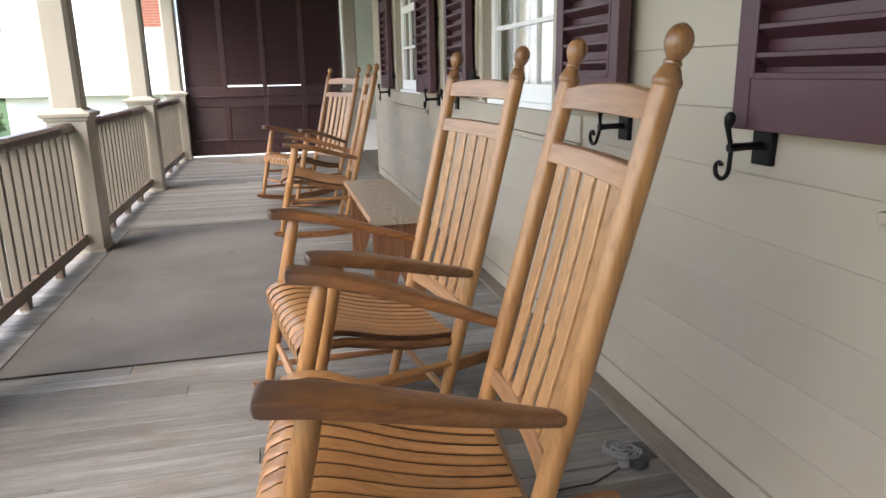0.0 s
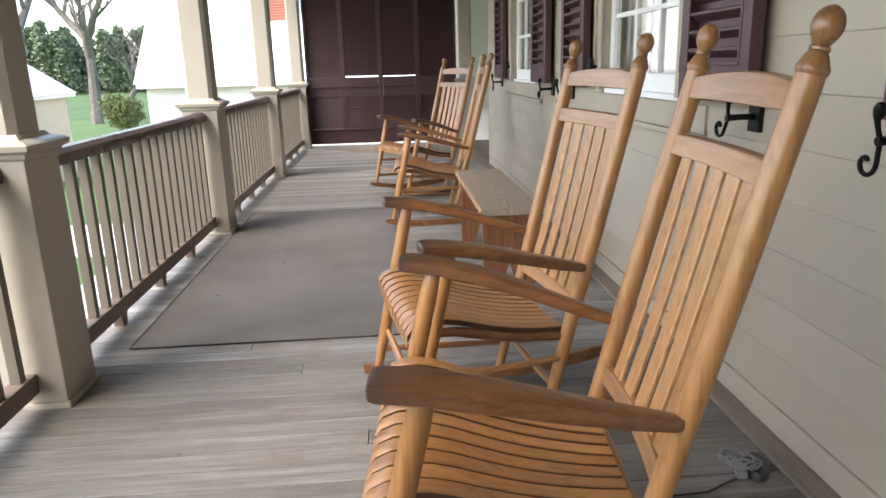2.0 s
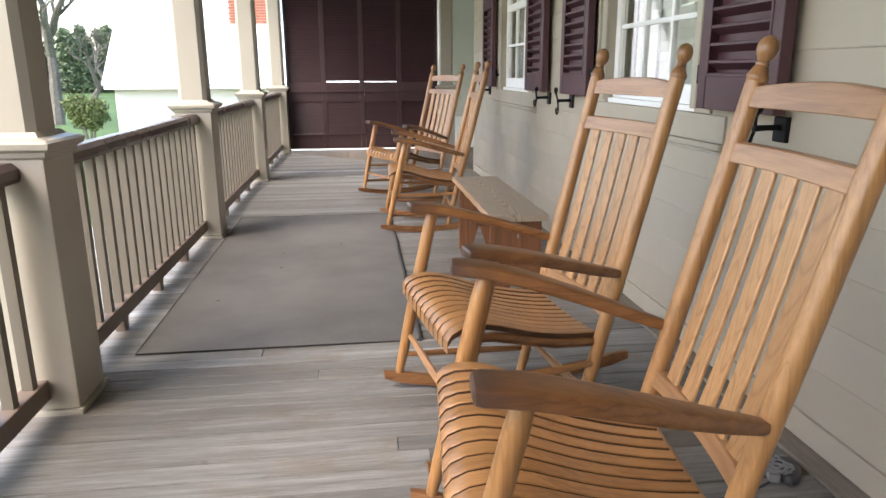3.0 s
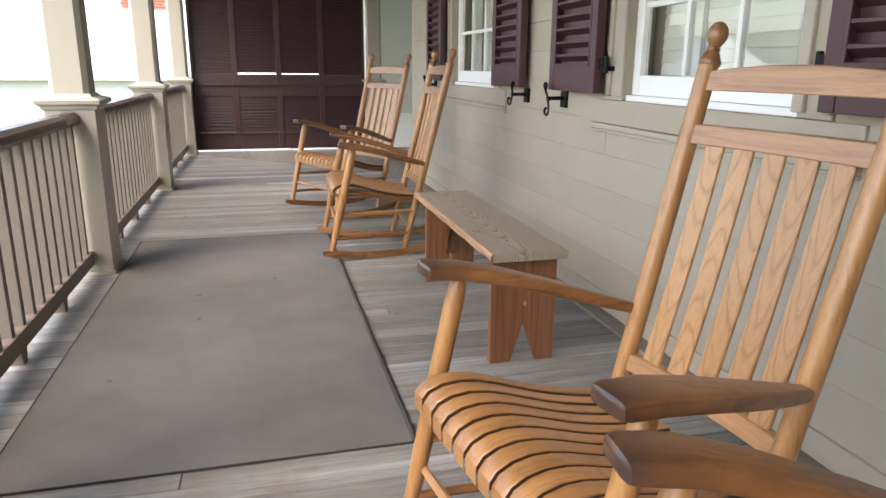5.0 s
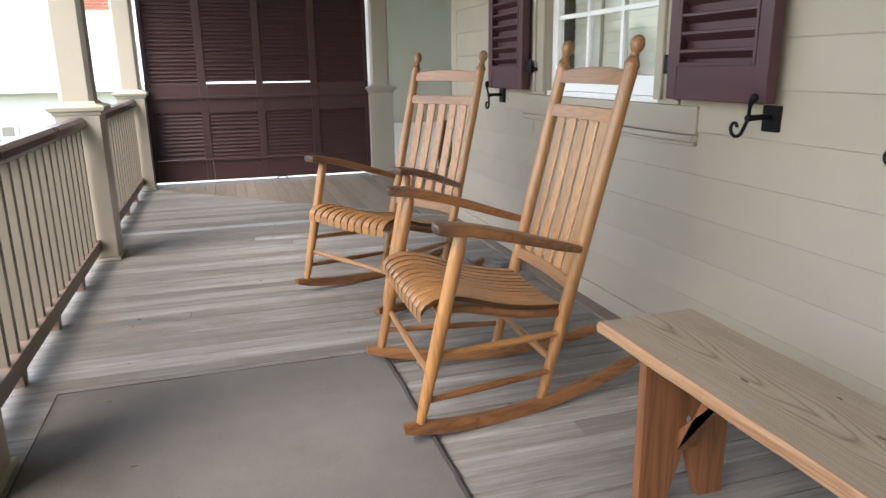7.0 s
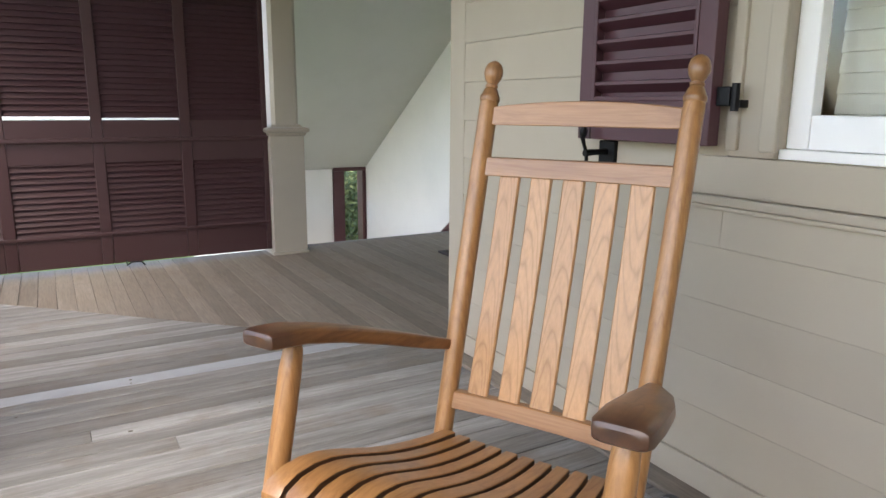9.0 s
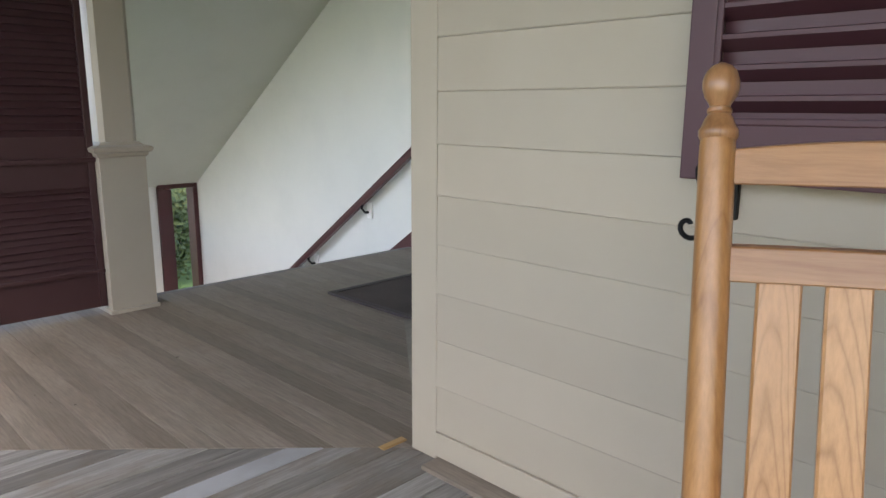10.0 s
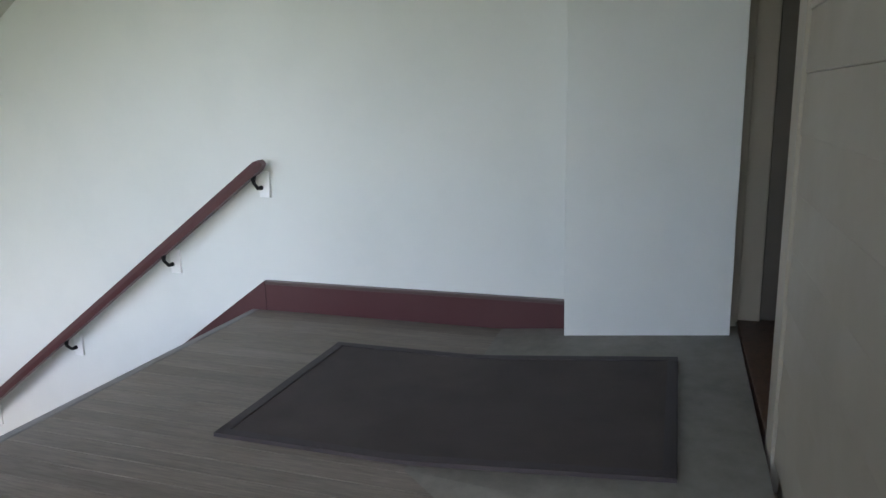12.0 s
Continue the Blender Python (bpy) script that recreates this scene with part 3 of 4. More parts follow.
# curled iron shutter catches
dog = thing("shutter_catch", pose(WALL, 1.55, 0.95), "black wrought iron shutter catch with a curled tail", "shutter catch", "catches below the shutters")
part("plate", box(-0.018, 0.006, -0.034, 0.034, -0.046, 0.034, 0.004), IRON, dog)
part("pin", tube([(-0.01, 0, 0), (-0.06, 0, 0.0), (-0.105, 0, -0.002)], [0.011, 0.009, 0.011], 8), IRON, dog)
arm_pts = [(-0.106, -0.004, 0.080), (-0.107, -0.003, 0.076), (-0.108, 0.0, 0.066), (-0.108, 0.003, 0.052), (-0.107, 0.005, 0.042), (-0.103, 0.004, 0.022), (-0.098, 0.0, 0.0), (-0.098, 0.002, -0.03)]
for k in range(15):
    a = 0.2 - k * 0.42
    r = 0.034 * (1 - k / 17.0)
    arm_pts.append((-0.098, 0.036 - r * math.cos(a) * 1.0, -0.052 + r * math.sin(a)))
part("scroll", tube(arm_pts, [0.004, 0.010, 0.0135, 0.011, 0.007] + [0.0058] * (len(arm_pts) - 6) + [0.005], 8), IRON, dog, smooth=True)
for y, swing in ((2.225, 24), (4.40, -14), (4.915, 24), (7.09, -6)):
    for bit in copy_thing(dog, pose(WALL, y, 0.95)).children:
        if bit.name.startswith("scroll"):
            bit.matrix_basis = pose(0, 0, 0, swing)


# windows
def window(name, yc):
    th = thing(name, pose(WALL, yc, 0), "white sash window in a moulded tan casing", "window", kind="structure")
    h = W_HALF
    for s in (-1, 1):
        a, b = sorted((s * (h - 0.135), s * (h - 0.005)))
        part("casing", box(-0.010, 0.06, a, b, W_Z0 - 0.02, W_Z1 + 0.12, 0.004), TAN, th)
        a, b = sorted((s * (h - 0.145), s * (h - 0.100)))
        part("casing_bead", box(-0.026, -0.008, a, b, W_Z0 - 0.005, W_Z1 + 0.1, 0.006), TAN, th)
        a, b = sorted((s * (h - 0.035), s * (h - 0.002)))
        part("back_band", box(-0.022, 0.0, a, b, W_Z0 - 0.005, W_Z1 + 0.12, 0.005), TAN, th)
    part("head_casing", box(-0.012, 0.06, -h + 0.136, h - 0.136, W_Z1 + 0.002, W_Z1 + 0.118, 0.004), TAN, th)
    part("apron", box(-0.014, 0.02, -0.75, 0.75, 0.862, W_Z0 - 0.022, 0.003), TAN, th)
    part("apron_bead", box(-0.028, -0.001, -0.75, 0.75, 0.836, 0.860, 0.006), TAN, th)
    part("apron_bead", box(-0.018, -0.001, -0.75, 0.75, 0.822, 0.834, 0.004), TAN, th)
    part("window_sill", box(0.004, 0.07, -h + 0.137, h - 0.137, W_Z0 - 0.02, W_Z0 + 0.004, 0.003), SASH, th)
    g = h - 0.137
    sash = part("sash", bmesh.new(), SASH, th)
    bm = bmesh.new()
    x0, x1 = 0.030, 0.070
    box(x0, x1, -g, -g + 0.056, W_Z0 + 0.005, W_Z1, 0.004, bm)
    box(x0, x1, g - 0.056, g, W_Z0 + 0.005, W_Z1, 0.004, bm)
    box(x0, x1, -g + 0.057, g - 0.057, W_Z0 + 0.005, W_Z0 + 0.085, 0.004, bm)
    box(x0, x1, -g + 0.057, g - 0.057, 1.63, 1.69, 0.004, bm)
    box(x0, x1, -g + 0.057, g - 0.057, W_Z1 - 0.06, W_Z1, 0.004, bm)
    me = mesh_of(bm, "sash", SASH)
    sash.data = me
    half = g - 0.057
    pw = 2 * half / 3
    for k in (1, 2):
        part("muntin", box(x0 + 0.006, x1 - 0.006, -half + k * pw - 0.011, -half + k * pw + 0.011, W_Z0 + 0.0855, 1.6295, 0.003), SASH, th)
        part("muntin", box(x0 + 0.006, x1 - 0.006, -half + k * pw - 0.011, -half + k * pw + 0.011, 1.6905, W_Z1 - 0.061, 0.003), SASH, th)
    for z in (1.345, 1.99):
        part("muntin", box(x0 + 0.007, x1 - 0.007, -half, half, z - 0.011, z + 0.011, 0.003), SASH, th)
    for z0, z1 in ((W_Z0 + 0.086, 1.334), (1.356, 1.629), (1.691, 1.979), (2.001, W_Z1 - 0.061)):
        for k in range(3):
            p = part("pane", box(0.048, 0.051, -half + k * pw + 0.011, -half + (k + 1) * pw - 0.011, z0, z1), GLASS, th)
            p.visible_shadow = False
    return th


for k, w in enumerate(WINDOWS):
    window("window_%d" % (k + 1), w)
    bl = thing("slatted_blind", pose(WALL + 0.13, w, W_Z0), "cream slatted wooden blind, lowered behind the glass", "blind", "blinds in the windows")
    me = mesh_of(prism([(0.0, 0.0), (0.004, -0.001), (0.012, 0.049), (0.008, 0.050)], 1, -0.45, 0.45), "slat", BLIND)
    for j in range(27):
        piece("slat", me, bl, pose(0, 0, 0.04 + j * 0.048))
    # dark band standing for a post's reflection in the glass
    part("cord", box(-0.004, -0.001, 0.16, 0.185, 0.0, 1.36), ROOMDARK, bl)
    part("bottom_bar", box(-0.005, 0.02, -0.45, 0.45, 0.0, 0.035, 0.004), BLIND, bl)
room = structure("wall_room", "dim plain room behind the windows", "wall")
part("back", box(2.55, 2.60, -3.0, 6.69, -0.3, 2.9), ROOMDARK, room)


# ---- rocking chairs ----
def back_x(z):
    return 0.193 + (z - 0.05) * 0.283


def rock_z(x):
    return 0.30 * (x - 0.12) ** 2


def rocking_chair(m, label):
    th = thing("rocking_chair", m, label, "rocking chair", "rocking chairs along the porch")
    axis = Vector((0.283, 0, 1.0)).normalized()
    for s in (-1, 1):
        b = Vector((back_x(0.036), s * 0.221, 0.036))
        t = Vector((back_x(1.094), s * 0.234, 1.094))
        pts = [b + (t - b) * f for f in (0, 0.05, 0.3, 0.5, 0.8, 0.985, 1.0)]
        post_b = part("back_post", tube(pts, [0.015, 0.017, 0.0215, 0.0225, 0.0225, 0.022, 0.021], 14), OAKZ, th, smooth=True)
        side = Vector((axis.z, 0, -axis.x))
        prof = [(-0.002, 0.0215), (0.003, 0.0240), (0.010, 0.0240), (0.014, 0.0212), (0.026, 0.0168), (0.031, 0.0130), (0.033, 0.0150), (0.037, 0.0150), (0.040, 0.0120), (0.045, 0.0140), (0.053, 0.0190), (0.063, 0.0222), (0.074, 0.0222), (0.084, 0.0190), (0.091, 0.0135), (0.096, 0.005)]
        part("finial", rings([[t + axis * d + r * (math.cos(a) * side + math.sin(a) * Vector((0, 1, 0))) for a in (k * math.pi / 8 for k in range(16))] for d, r in prof]), FINIAL, post_b, "turned wooden ball finial", True)
        fx0, fx1 = -0.246, -0.095
        f0, f1 = Vector((fx0, s * 0.307, 0.036 + rock_z(fx0))), Vector((fx1, s * 0.316, 0.660))
        pts = [f0 + (f1 - f0) * f for f in (0, 0.06, 0.35, 0.6, 0.9, 0.97, 1.0)]
        part("front_leg", tube(pts, [0.014, 0.017, 0.0215, 0.0225, 0.022, 0.019, 0.013], 14), OAKZ, th, smooth=True)
        # arm: broad rounded paddle that thins to a round end at the back post
        secs = []
        for f, hw, ht, z, y in ((0.0, 0.034, 0.010, 0.679, 0.326), (0.008, 0.041, 0.0145, 0.680, 0.326), (0.03, 0.046, 0.0165, 0.680, 0.326), (0.16, 0.0475, 0.017, 0.672, 0.323), (0.36, 0.044, 0.017, 0.646, 0.312), (0.6, 0.034, 0.017, 0.607, 0.290), (0.82, 0.023, 0.016, 0.568, 0.260), (0.96, 0.0155, 0.0135, 0.545, 0.241), (1.0, 0.010, 0.009, 0.540, 0.236)):
            x = -0.178 + f * 0.508
            secs.append([(x, s * y + 0.92 * hw * (abs(math.cos(a)) ** 0.42) * math.copysign(1, math.cos(a)), z + ht * (abs(math.sin(a)) ** 0.42) * math.copysign(1, math.sin(a))) for a in (k * math.pi / 8 + 0.01 for k in range(16))])
        part("arm", rings(secs), ARMWOOD, th, "arm with a dark worn end", True)
        # rocker
        secs = []
        for k in range(17):
            x = -0.30 + k * 0.89 / 16
            y = s * (0.307 - 0.080 * (x + 0.246) / 0.432)
            z = rock_z(x) + (0.006 if k in (0, 16) else 0)
            hh = 0.040 if 0 < k < 16 else 0.026
            secs.append([(x, y - 0.014, z), (x, y + 0.014, z), (x, y + 0.015, z + 0.6 * hh), (x, y + 0.010, z + hh), (x, y - 0.010, z + hh), (x, y - 0.015, z + 0.6 * hh)])
        part("rocker", rings(secs), ROCKWOOD, th, "curved wooden rocker", True)
        for z, zb in ((0.145, 0.135), (0.285, 0.265)):
            xa, xb = fx0 + (z - 0.07) * 0.277, back_x(zb)
            part("side_stretcher", tube([(xa, s * 0.305, z), ((xa + xb) / 2, s * 0.268, (z + zb) / 2), (xb, s * 0.23, zb)], [0.010, 0.013, 0.010], 8), ROCKWOOD if z < 0.2 else OAKX, th, smooth=True)
        part("seat_rail", tube([(-0.165, s * 0.268, 0.416), (-0.08, s * 0.258, 0.408), (0.0, s * 0.246, 0.384), (0.12, s * 0.230, 0.348), (0.27, s * 0.214, 0.326)], [0.013, 0.015, 0.016, 0.016, 0.014], 8), ROCKWOOD, th, smooth=True)
    part("front_stretcher", tube([(-0.20, -0.305, 0.215), (-0.20, 0, 0.215), (-0.20, 0.305, 0.215)], [0.010, 0.0135, 0.010], 8), OAKY, th, smooth=True)
    part("front_rail", tube([(-0.150, -0.305, 0.400), (-0.150, 0, 0.400), (-0.150, 0.305, 0.400)], [0.012, 0.017, 0.012], 8), OAKY, th, smooth=True)
    part("back_stretcher", tube([(back_x(0.17), -0.23, 0.17), (back_x(0.17), 0, 0.17), (back_x(0.17), 0.23, 0.17)], [0.010, 0.0135, 0.010], 8), OAKY, th, smooth=True)
    part("back_rail", tube([(back_x(0.322), -0.226, 0.322), (back_x(0.322), 0.226, 0.322)], 0.014, 8), OAKY, th, smooth=True)
    # seat of long slats that roll over the front and dip in the middle
    prof = [(-0.222, 0.398), (-0.221, 0.420), (-0.207, 0.438), (-0.178, 0.450), (-0.14, 0.4535), (-0.10, 0.448), (-0.06, 0.436), (-0.015, 0.419), (0.035, 0.401), (0.085, 0.386), (0.14, 0.373), (0.20, 0.362), (0.262, 0.354)]
    n = 11
    for k in range(n):
        secs = []
        for x, z in prof:
            half = 0.290 - 0.072 * (x + 0.222) / 0.484
            c = -half + (k + 0.5) * 2 * half / n
            hw = half / n - 0.0050
            dip = 0.010 * (1 - (c / half) ** 2)
            z2 = z - dip
            secs.append([(x, c - hw, z2 - 0.011), (x, c + hw, z2 - 0.011), (x, c + hw, z2 + 0.004), (x, c + hw - 0.002, z2 + 0.006), (x, c - hw + 0.002, z2 + 0.006), (x, c - hw, z2 + 0.004)])
        sl = part("seat_slat", rings(secs), OAKX, th, smooth=True)
        # side and under faces get the gap shade as colour
        sl.data.materials.append(SLATSHADE)
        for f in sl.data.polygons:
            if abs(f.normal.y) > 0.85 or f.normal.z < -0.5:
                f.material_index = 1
    # back: arched top rail, second rail, foot rail, five slats
    def board(z0, z1, arch, hw, thick, mat, name):
        secs = []
        for k in range(13):
            y = -hw + 2 * hw * k / 12
            zt = z1 + arch * (1 - (y / hw) ** 2)
            bow = 0.014 * (1 - (y / hw) ** 2)
            row = []
            for z, o in ((z0, -thick), (z0 + 0.002, -thick - 0.002), (zt - 0.002, -thick - 0.002), (zt, -thick), (zt, thick), (zt - 0.002, thick + 0.002), (z0 + 0.002, thick + 0.002), (z0, thick)):
                row.append((back_x(z) + o + bow, y, z))
            secs.append(row)
        part(name, rings(secs), mat, th, smooth=True)
    board(1.040, 1.081, 0.014, 0.222, 0.008, OAKY, "top_rail")
    board(0.925, 0.967, 0.0, 0.222, 0.009, OAKY, "second_rail")
    board(0.402, 0.440, 0.0, 0.214, 0.009, OAKY, "foot_rail")
    for k in range(5):
        c = (k - 2) * 0.077
        secs = []
        bow = 0.014 * (1 - (c / 0.234) ** 2)
        for j in range(9):
            z = 0.432 + j * (0.934 - 0.432) / 8
            x = back_x(z) + bow + 0.006 * math.sin(math.pi * j / 8)
            hw = 0.0255
            secs.append([(x - 0.005, -hw + 0.003, z), (x - 0.005, hw - 0.003, z), (x - 0.002, hw, z), (x + 0.004, hw, z), (x + 0.004, -hw, z), (x - 0.002, -hw, z)])
        part("back_slat", rings(secs), OAKSLAT, th, smooth=True).location = (0, c, 0)
    return th


CHAIR_LABEL = "honey coloured oak rocking chair with slatted seat and back"
chair = rocking_chair(pose(0.398, 1.411, -0.003, 0, -1.55, -5.0), CHAIR_LABEL)
copy_thing(chair, pose(0.433, 2.230, -0.003, 0, -1.8, 8.6))
copy_thing(chair, pose(0.476, 5.289, -0.003, 0, -1.8, -1.5))
tagged(copy_thing(chair, pose(0.429, 6.425, 0, 0, -0.35, 27.6)), "honey coloured oak rocking chair, turned aside from the wall")

# ---- bench ----
bench = thing("bench", pose(0.795, 4.048, 0), "old plank bench with pale worn top and brown board legs", "bench")
secs = []
for k in range(15):
    y = -0.65 + 1.30 * k / 14
    j = 0.002 * math.sin(k * 2.1)
    secs.append([(-0.147 + j, y, 0.412), (0.147 + j, y, 0.412), (0.150 + j, y, 0.418), (0.150 + j, y, 0.438), (0.145 + j, y, 0.444), (-0.145 + j, y, 0.444), (-0.150 + j, y, 0.438), (-0.150 + j, y, 0.418)])
bench_top = part("bench_top", rings(secs), BENCHTOP, bench)
part("front_edge", rings([[(c[0][0] - 0.0005, c[0][1], 0.413), (c[0][0] - 0.0055, c[0][1], 0.419), (c[0][0] - 0.006, c[0][1], 0.437), (c[0][0] + 0.0005, c[0][1], 0.4448), (c[0][0] + 0.004, c[0][1], 0.4444), (c[0][0] + 0.001, c[0][1], 0.420)] for c in secs]), BENCHEDGE, bench_top, "worn orange-brown edge")
marks = random.Random(8)
for k in range(9):
    kx, ky = marks.uniform(-0.11, 0.11), marks.uniform(-0.6, 0.6)
    kl, kw = marks.uniform(0.007, 0.02), marks.uniform(0.002, 0.0045)
    part("knot", prism([(kx + kw * math.cos(a), ky + kl * math.sin(a)) for a in (q * math.pi / 5 for q in range(10))], 2, 0.442, 0.4447), DOORWOOD if k % 3 else CORD, bench_top)
for y in (-0.60, 0.455):
    leg = [(-0.136, 0.0), (-0.055, 0.0), (-0.004, 0.165), (0.050, 0.0), (0.122, 0.0), (0.122, 0.411), (-0.136, 0.411)]
    bm = prism(leg[:3] + [(-0.004, 0.411), leg[6]], 1, y - 0.014, y + 0.014)
    lg = part("leg_board", bm, BENCHLEG, bench)
    part("leg_board", prism([leg[2], leg[3], leg[4], leg[5], (-0.0035, 0.411)], 1, y - 0.0142, y + 0.0138), BENCHLEG, bench)
    s = 1 if y < 0 else -1
    part("brace", prism([(y + s * 0.0145, 0.15), (y + s * 0.0145, 0.21), (y + s * 0.20, 0.411), (y + s * 0.13, 0.411)], 0, -0.03, 0.03), BENCHLEG, bench)
    part("patch", prism([(0.002 + 0.006 * math.cos(a), 0.33 + 0.010 * math.sin(a)) for a in (k * math.pi / 4 for k in range(8))], 1, y - 0.016, y - 0.0143), CORD, bench, "pale paint mark")
    part("patch", prism([(-0.002 + 0.006 * math.cos(a), 0.235 + 0.010 * math.sin(a)) for a in (k * math.pi / 4 for k in range(8))], 1, y - 0.016, y - 0.0143), CORD, bench, "pale paint mark")

# ---- carpets ----
carpet = thing("runner_carpet", pose(0, 0, 0), "flat grey-brown carpet runner lying on the boards", "carpet")
bm = bmesh.new()
x0, x1, y0, y1 = -0.918, 0.258, 2.945, 5.705
nx, ny = 16, 36
grid = [[bm.verts.new((x0 + (x1 - x0) * i / nx, y0 + (y1 - y0) * j / ny, 0.006 + 0.0022 * noise.noise((i * 0.35, j * 0.3, 1.7)))) for i in range(nx + 1)] for j in range(ny + 1)]
for j in range(ny):
    for i in range(nx):
        bm.faces.new((grid[j][i], grid[j][i + 1], grid[j + 1][i + 1], grid[j + 1][i]))
ext = bmesh.ops.extrude_face_region(bm, geom=bm.faces[:])
for v in [g for g in ext["geom"] if isinstance(g, bmesh.types.BMVert)]:
    v.co.z = 0.001
part("carpet_body", bm, CARPET, carpet, smooth=True)
for a, b, c, d in ((x0 - 0.002, x0 + 0.002, y0, y1), (x0, x1, y0 - 0.002, y0 + 0.002), (x0, x1, y1 - 0.002, y1 + 0.002)):
    part("binding", box(a, b, c, d, 0.001, 0.008, 0.0015), CARPETEDGE, carpet, "dark binding")
wavy = [(x1 + 0.004 + 0.004 * noise.noise((k * 0.55, 3.1, 0.4)), y0 + (y1 - y0) * k / 60, 0.006) for k in range(61)]
part("binding", tube(wavy, [0.0085 + 0.002 * noise.noise((k * 0.8, 0.2, 5.0)) for k in range(61)], 8), CARPETEDGE, carpet, "dark frayed rubber edge", True)


def ramp_z(y):
    return max(0.0, (9.19 - y) * 0.088)


rug = thing("door_mat", pose(0, 0, 0), "dark brown ribbed door mat, draped over the ramp edge", "door mat")


def draped(xa, xb, ya, yb, up, name, mat):
    bm = bmesh.new()
    top, bot = [], []
    cnt = 24
    for j in range(cnt + 1):
        y = ya + (yb - ya) * j / cnt
        z = 0.5 * (ramp_z(y - 0.05) + ramp_z(y + 0.05))
        top.append([bm.verts.new((x, y, z + up)) for x in (xa, (xa + xb) / 2, xb)])
        bot.append([bm.verts.new((x, y, z + 0.001)) for x in (xa, (xa + xb) / 2, xb)])
    for j in range(cnt):
        for i in range(2):
            bm.faces.new((top[j][i], top[j][i + 1], top[j + 1][i + 1], top[j + 1][i]))
        for i in (0, 2):
            bm.faces.new((top[j][i], top[j + 1][i], bot[j + 1][i], bot[j][i]))
    for j in (0, cnt):
        for i in range(2):
            bm.faces.new((top[j][i], top[j][i + 1], bot[j][i + 1], bot[j][i]))
    part(name, bm, mat, rug, smooth=True)


draped(2.335, 3.275, 8.355, 9.885, 0.011, "carpet_body", DOORMAT)
draped(2.325, 2.365, 8.345, 9.895, 0.016, "binding", MATEDGE)
draped(3.245, 3.285, 8.345, 9.895, 0.016, "binding", MATEDGE)
draped(2.366, 3.244, 8.345, 8.385, 0.0155, "binding", MATEDGE)
draped(2.366, 3.244, 9.855, 9.895, 0.0155, "binding", MATEDGE)

# ramp up to the alcove door
ramp_floor = structure("floor_ramp", "grey-green painted wooden ramp in front of the door", "ramp")
A, B = (2.30, 9.16, 0.001), (3.728, 9.19, 0.001)
C, D, E2 = (3.728, 8.09, ramp_z(8.09)), (2.06, 8.105, ramp_z(8.105)), (1.44, 8.15, 0.001)
bm = bmesh.new()
v = [bm.verts.new(p) for p in (A, B, C, D, E2, (3.728, 8.09, -0.02), (1.44, 8.09, -0.02), (2.06, 8.1, -0.02))]
bm.faces.new((v[0], v[1], v[2], v[3]))
bm.faces.new((v[0], v[3], v[4]))
bm.faces.new((v[3], v[2], v[5], v[7]))
bm.faces.new((v[4], v[3], v[7], v[6]))
bm.faces.new((v[1], v[2], v[5]))
part("deck", bm, RAMPPAINT, ramp_floor)

# ---- handrail on the white wall ----
hand_rail = thing("stair_handrail", pose(WHITE, 10.505, 0), "dark red wooden handrail on iron brackets beside the stairs", "handrail")
d = Vector((0, 2.62, -2.62 * slope))
sec = [(-0.022, -0.030), (0.022, -0.030), (0.026, 0.0), (0.018, 0.030), (-0.018, 0.030), (-0.026, 0.0)]
start = Vector((-0.085, 0.0, 0.825))
nrm = Vector((0, slope, 1)).normalized()
part("rail", rings([[start + d * f + Vector((x, 0, 0)) + nrm * z * q for x, z in sec] for f, q in ((-0.012, 0.5), (0.0, 1), (1.0, 1))]), OXBLOOD, hand_rail)
for y in (0.035, 0.69, 1.535, 2.38):
    z = 0.825 - slope * y
    part("backing_plate", box(-0.016, -0.001, y - 0.052, y + 0.016, z - 0.155, z - 0.01, 0.004), SASH, hand_rail, "white backing plate")
    part("bracket", tube([(-0.014, y, z - 0.10), (-0.05, y, z - 0.10), (-0.085, y, z - 0.065), (-0.085, y, z - 0.028)], [0.014, 0.010, 0.010, 0.018], 8), IRON, hand_rail, "black iron bracket")

# ---- small things on the floor ----
def cable_bundle(m, tail, turns):
    th = thing("cable_bundle", m, "small grey power adapter with a coiled white cable on the floor", "cable")
    secs = []
    for z, r in ((0.0, 0.9), (0.004, 1.0), (0.020, 1.0), (0.027, 0.9), (0.029, 0.7)):
        secs.append([(0.062 * r * math.cos(a), 0.034 * r * math.sin(a) - 0.02, z) for a in (k * math.pi / 8 for k in range(16))])
    part("adapter", rings(secs), PLASTIC, th, smooth=True)
    pts = []
    r2 = random.Random(3)
    for k in range(turns * 14):
        a = k * 2 * math.pi / 14
        w = 0.85 + 0.38 * math.sin(k * 0.33) + r2.uniform(-0.12, 0.12)
        pts.append((0.055 * w * math.cos(a) - 0.02, 0.045 * w * math.sin(a) + 0.03, 0.022 + 0.028 * abs(math.sin(k * 0.23)) + 0.0015 * (k // 14)))
    part("coil", tube(pts, 0.0026, 6), CORD, th, "coiled white cord", True)
    part("plug", box(-0.06, -0.02, 0.01, 0.04, 0.004, 0.03, 0.005), CORD, th)
    part("lead", tube(tail, 0.003, 6), WIRE, th, smooth=True)


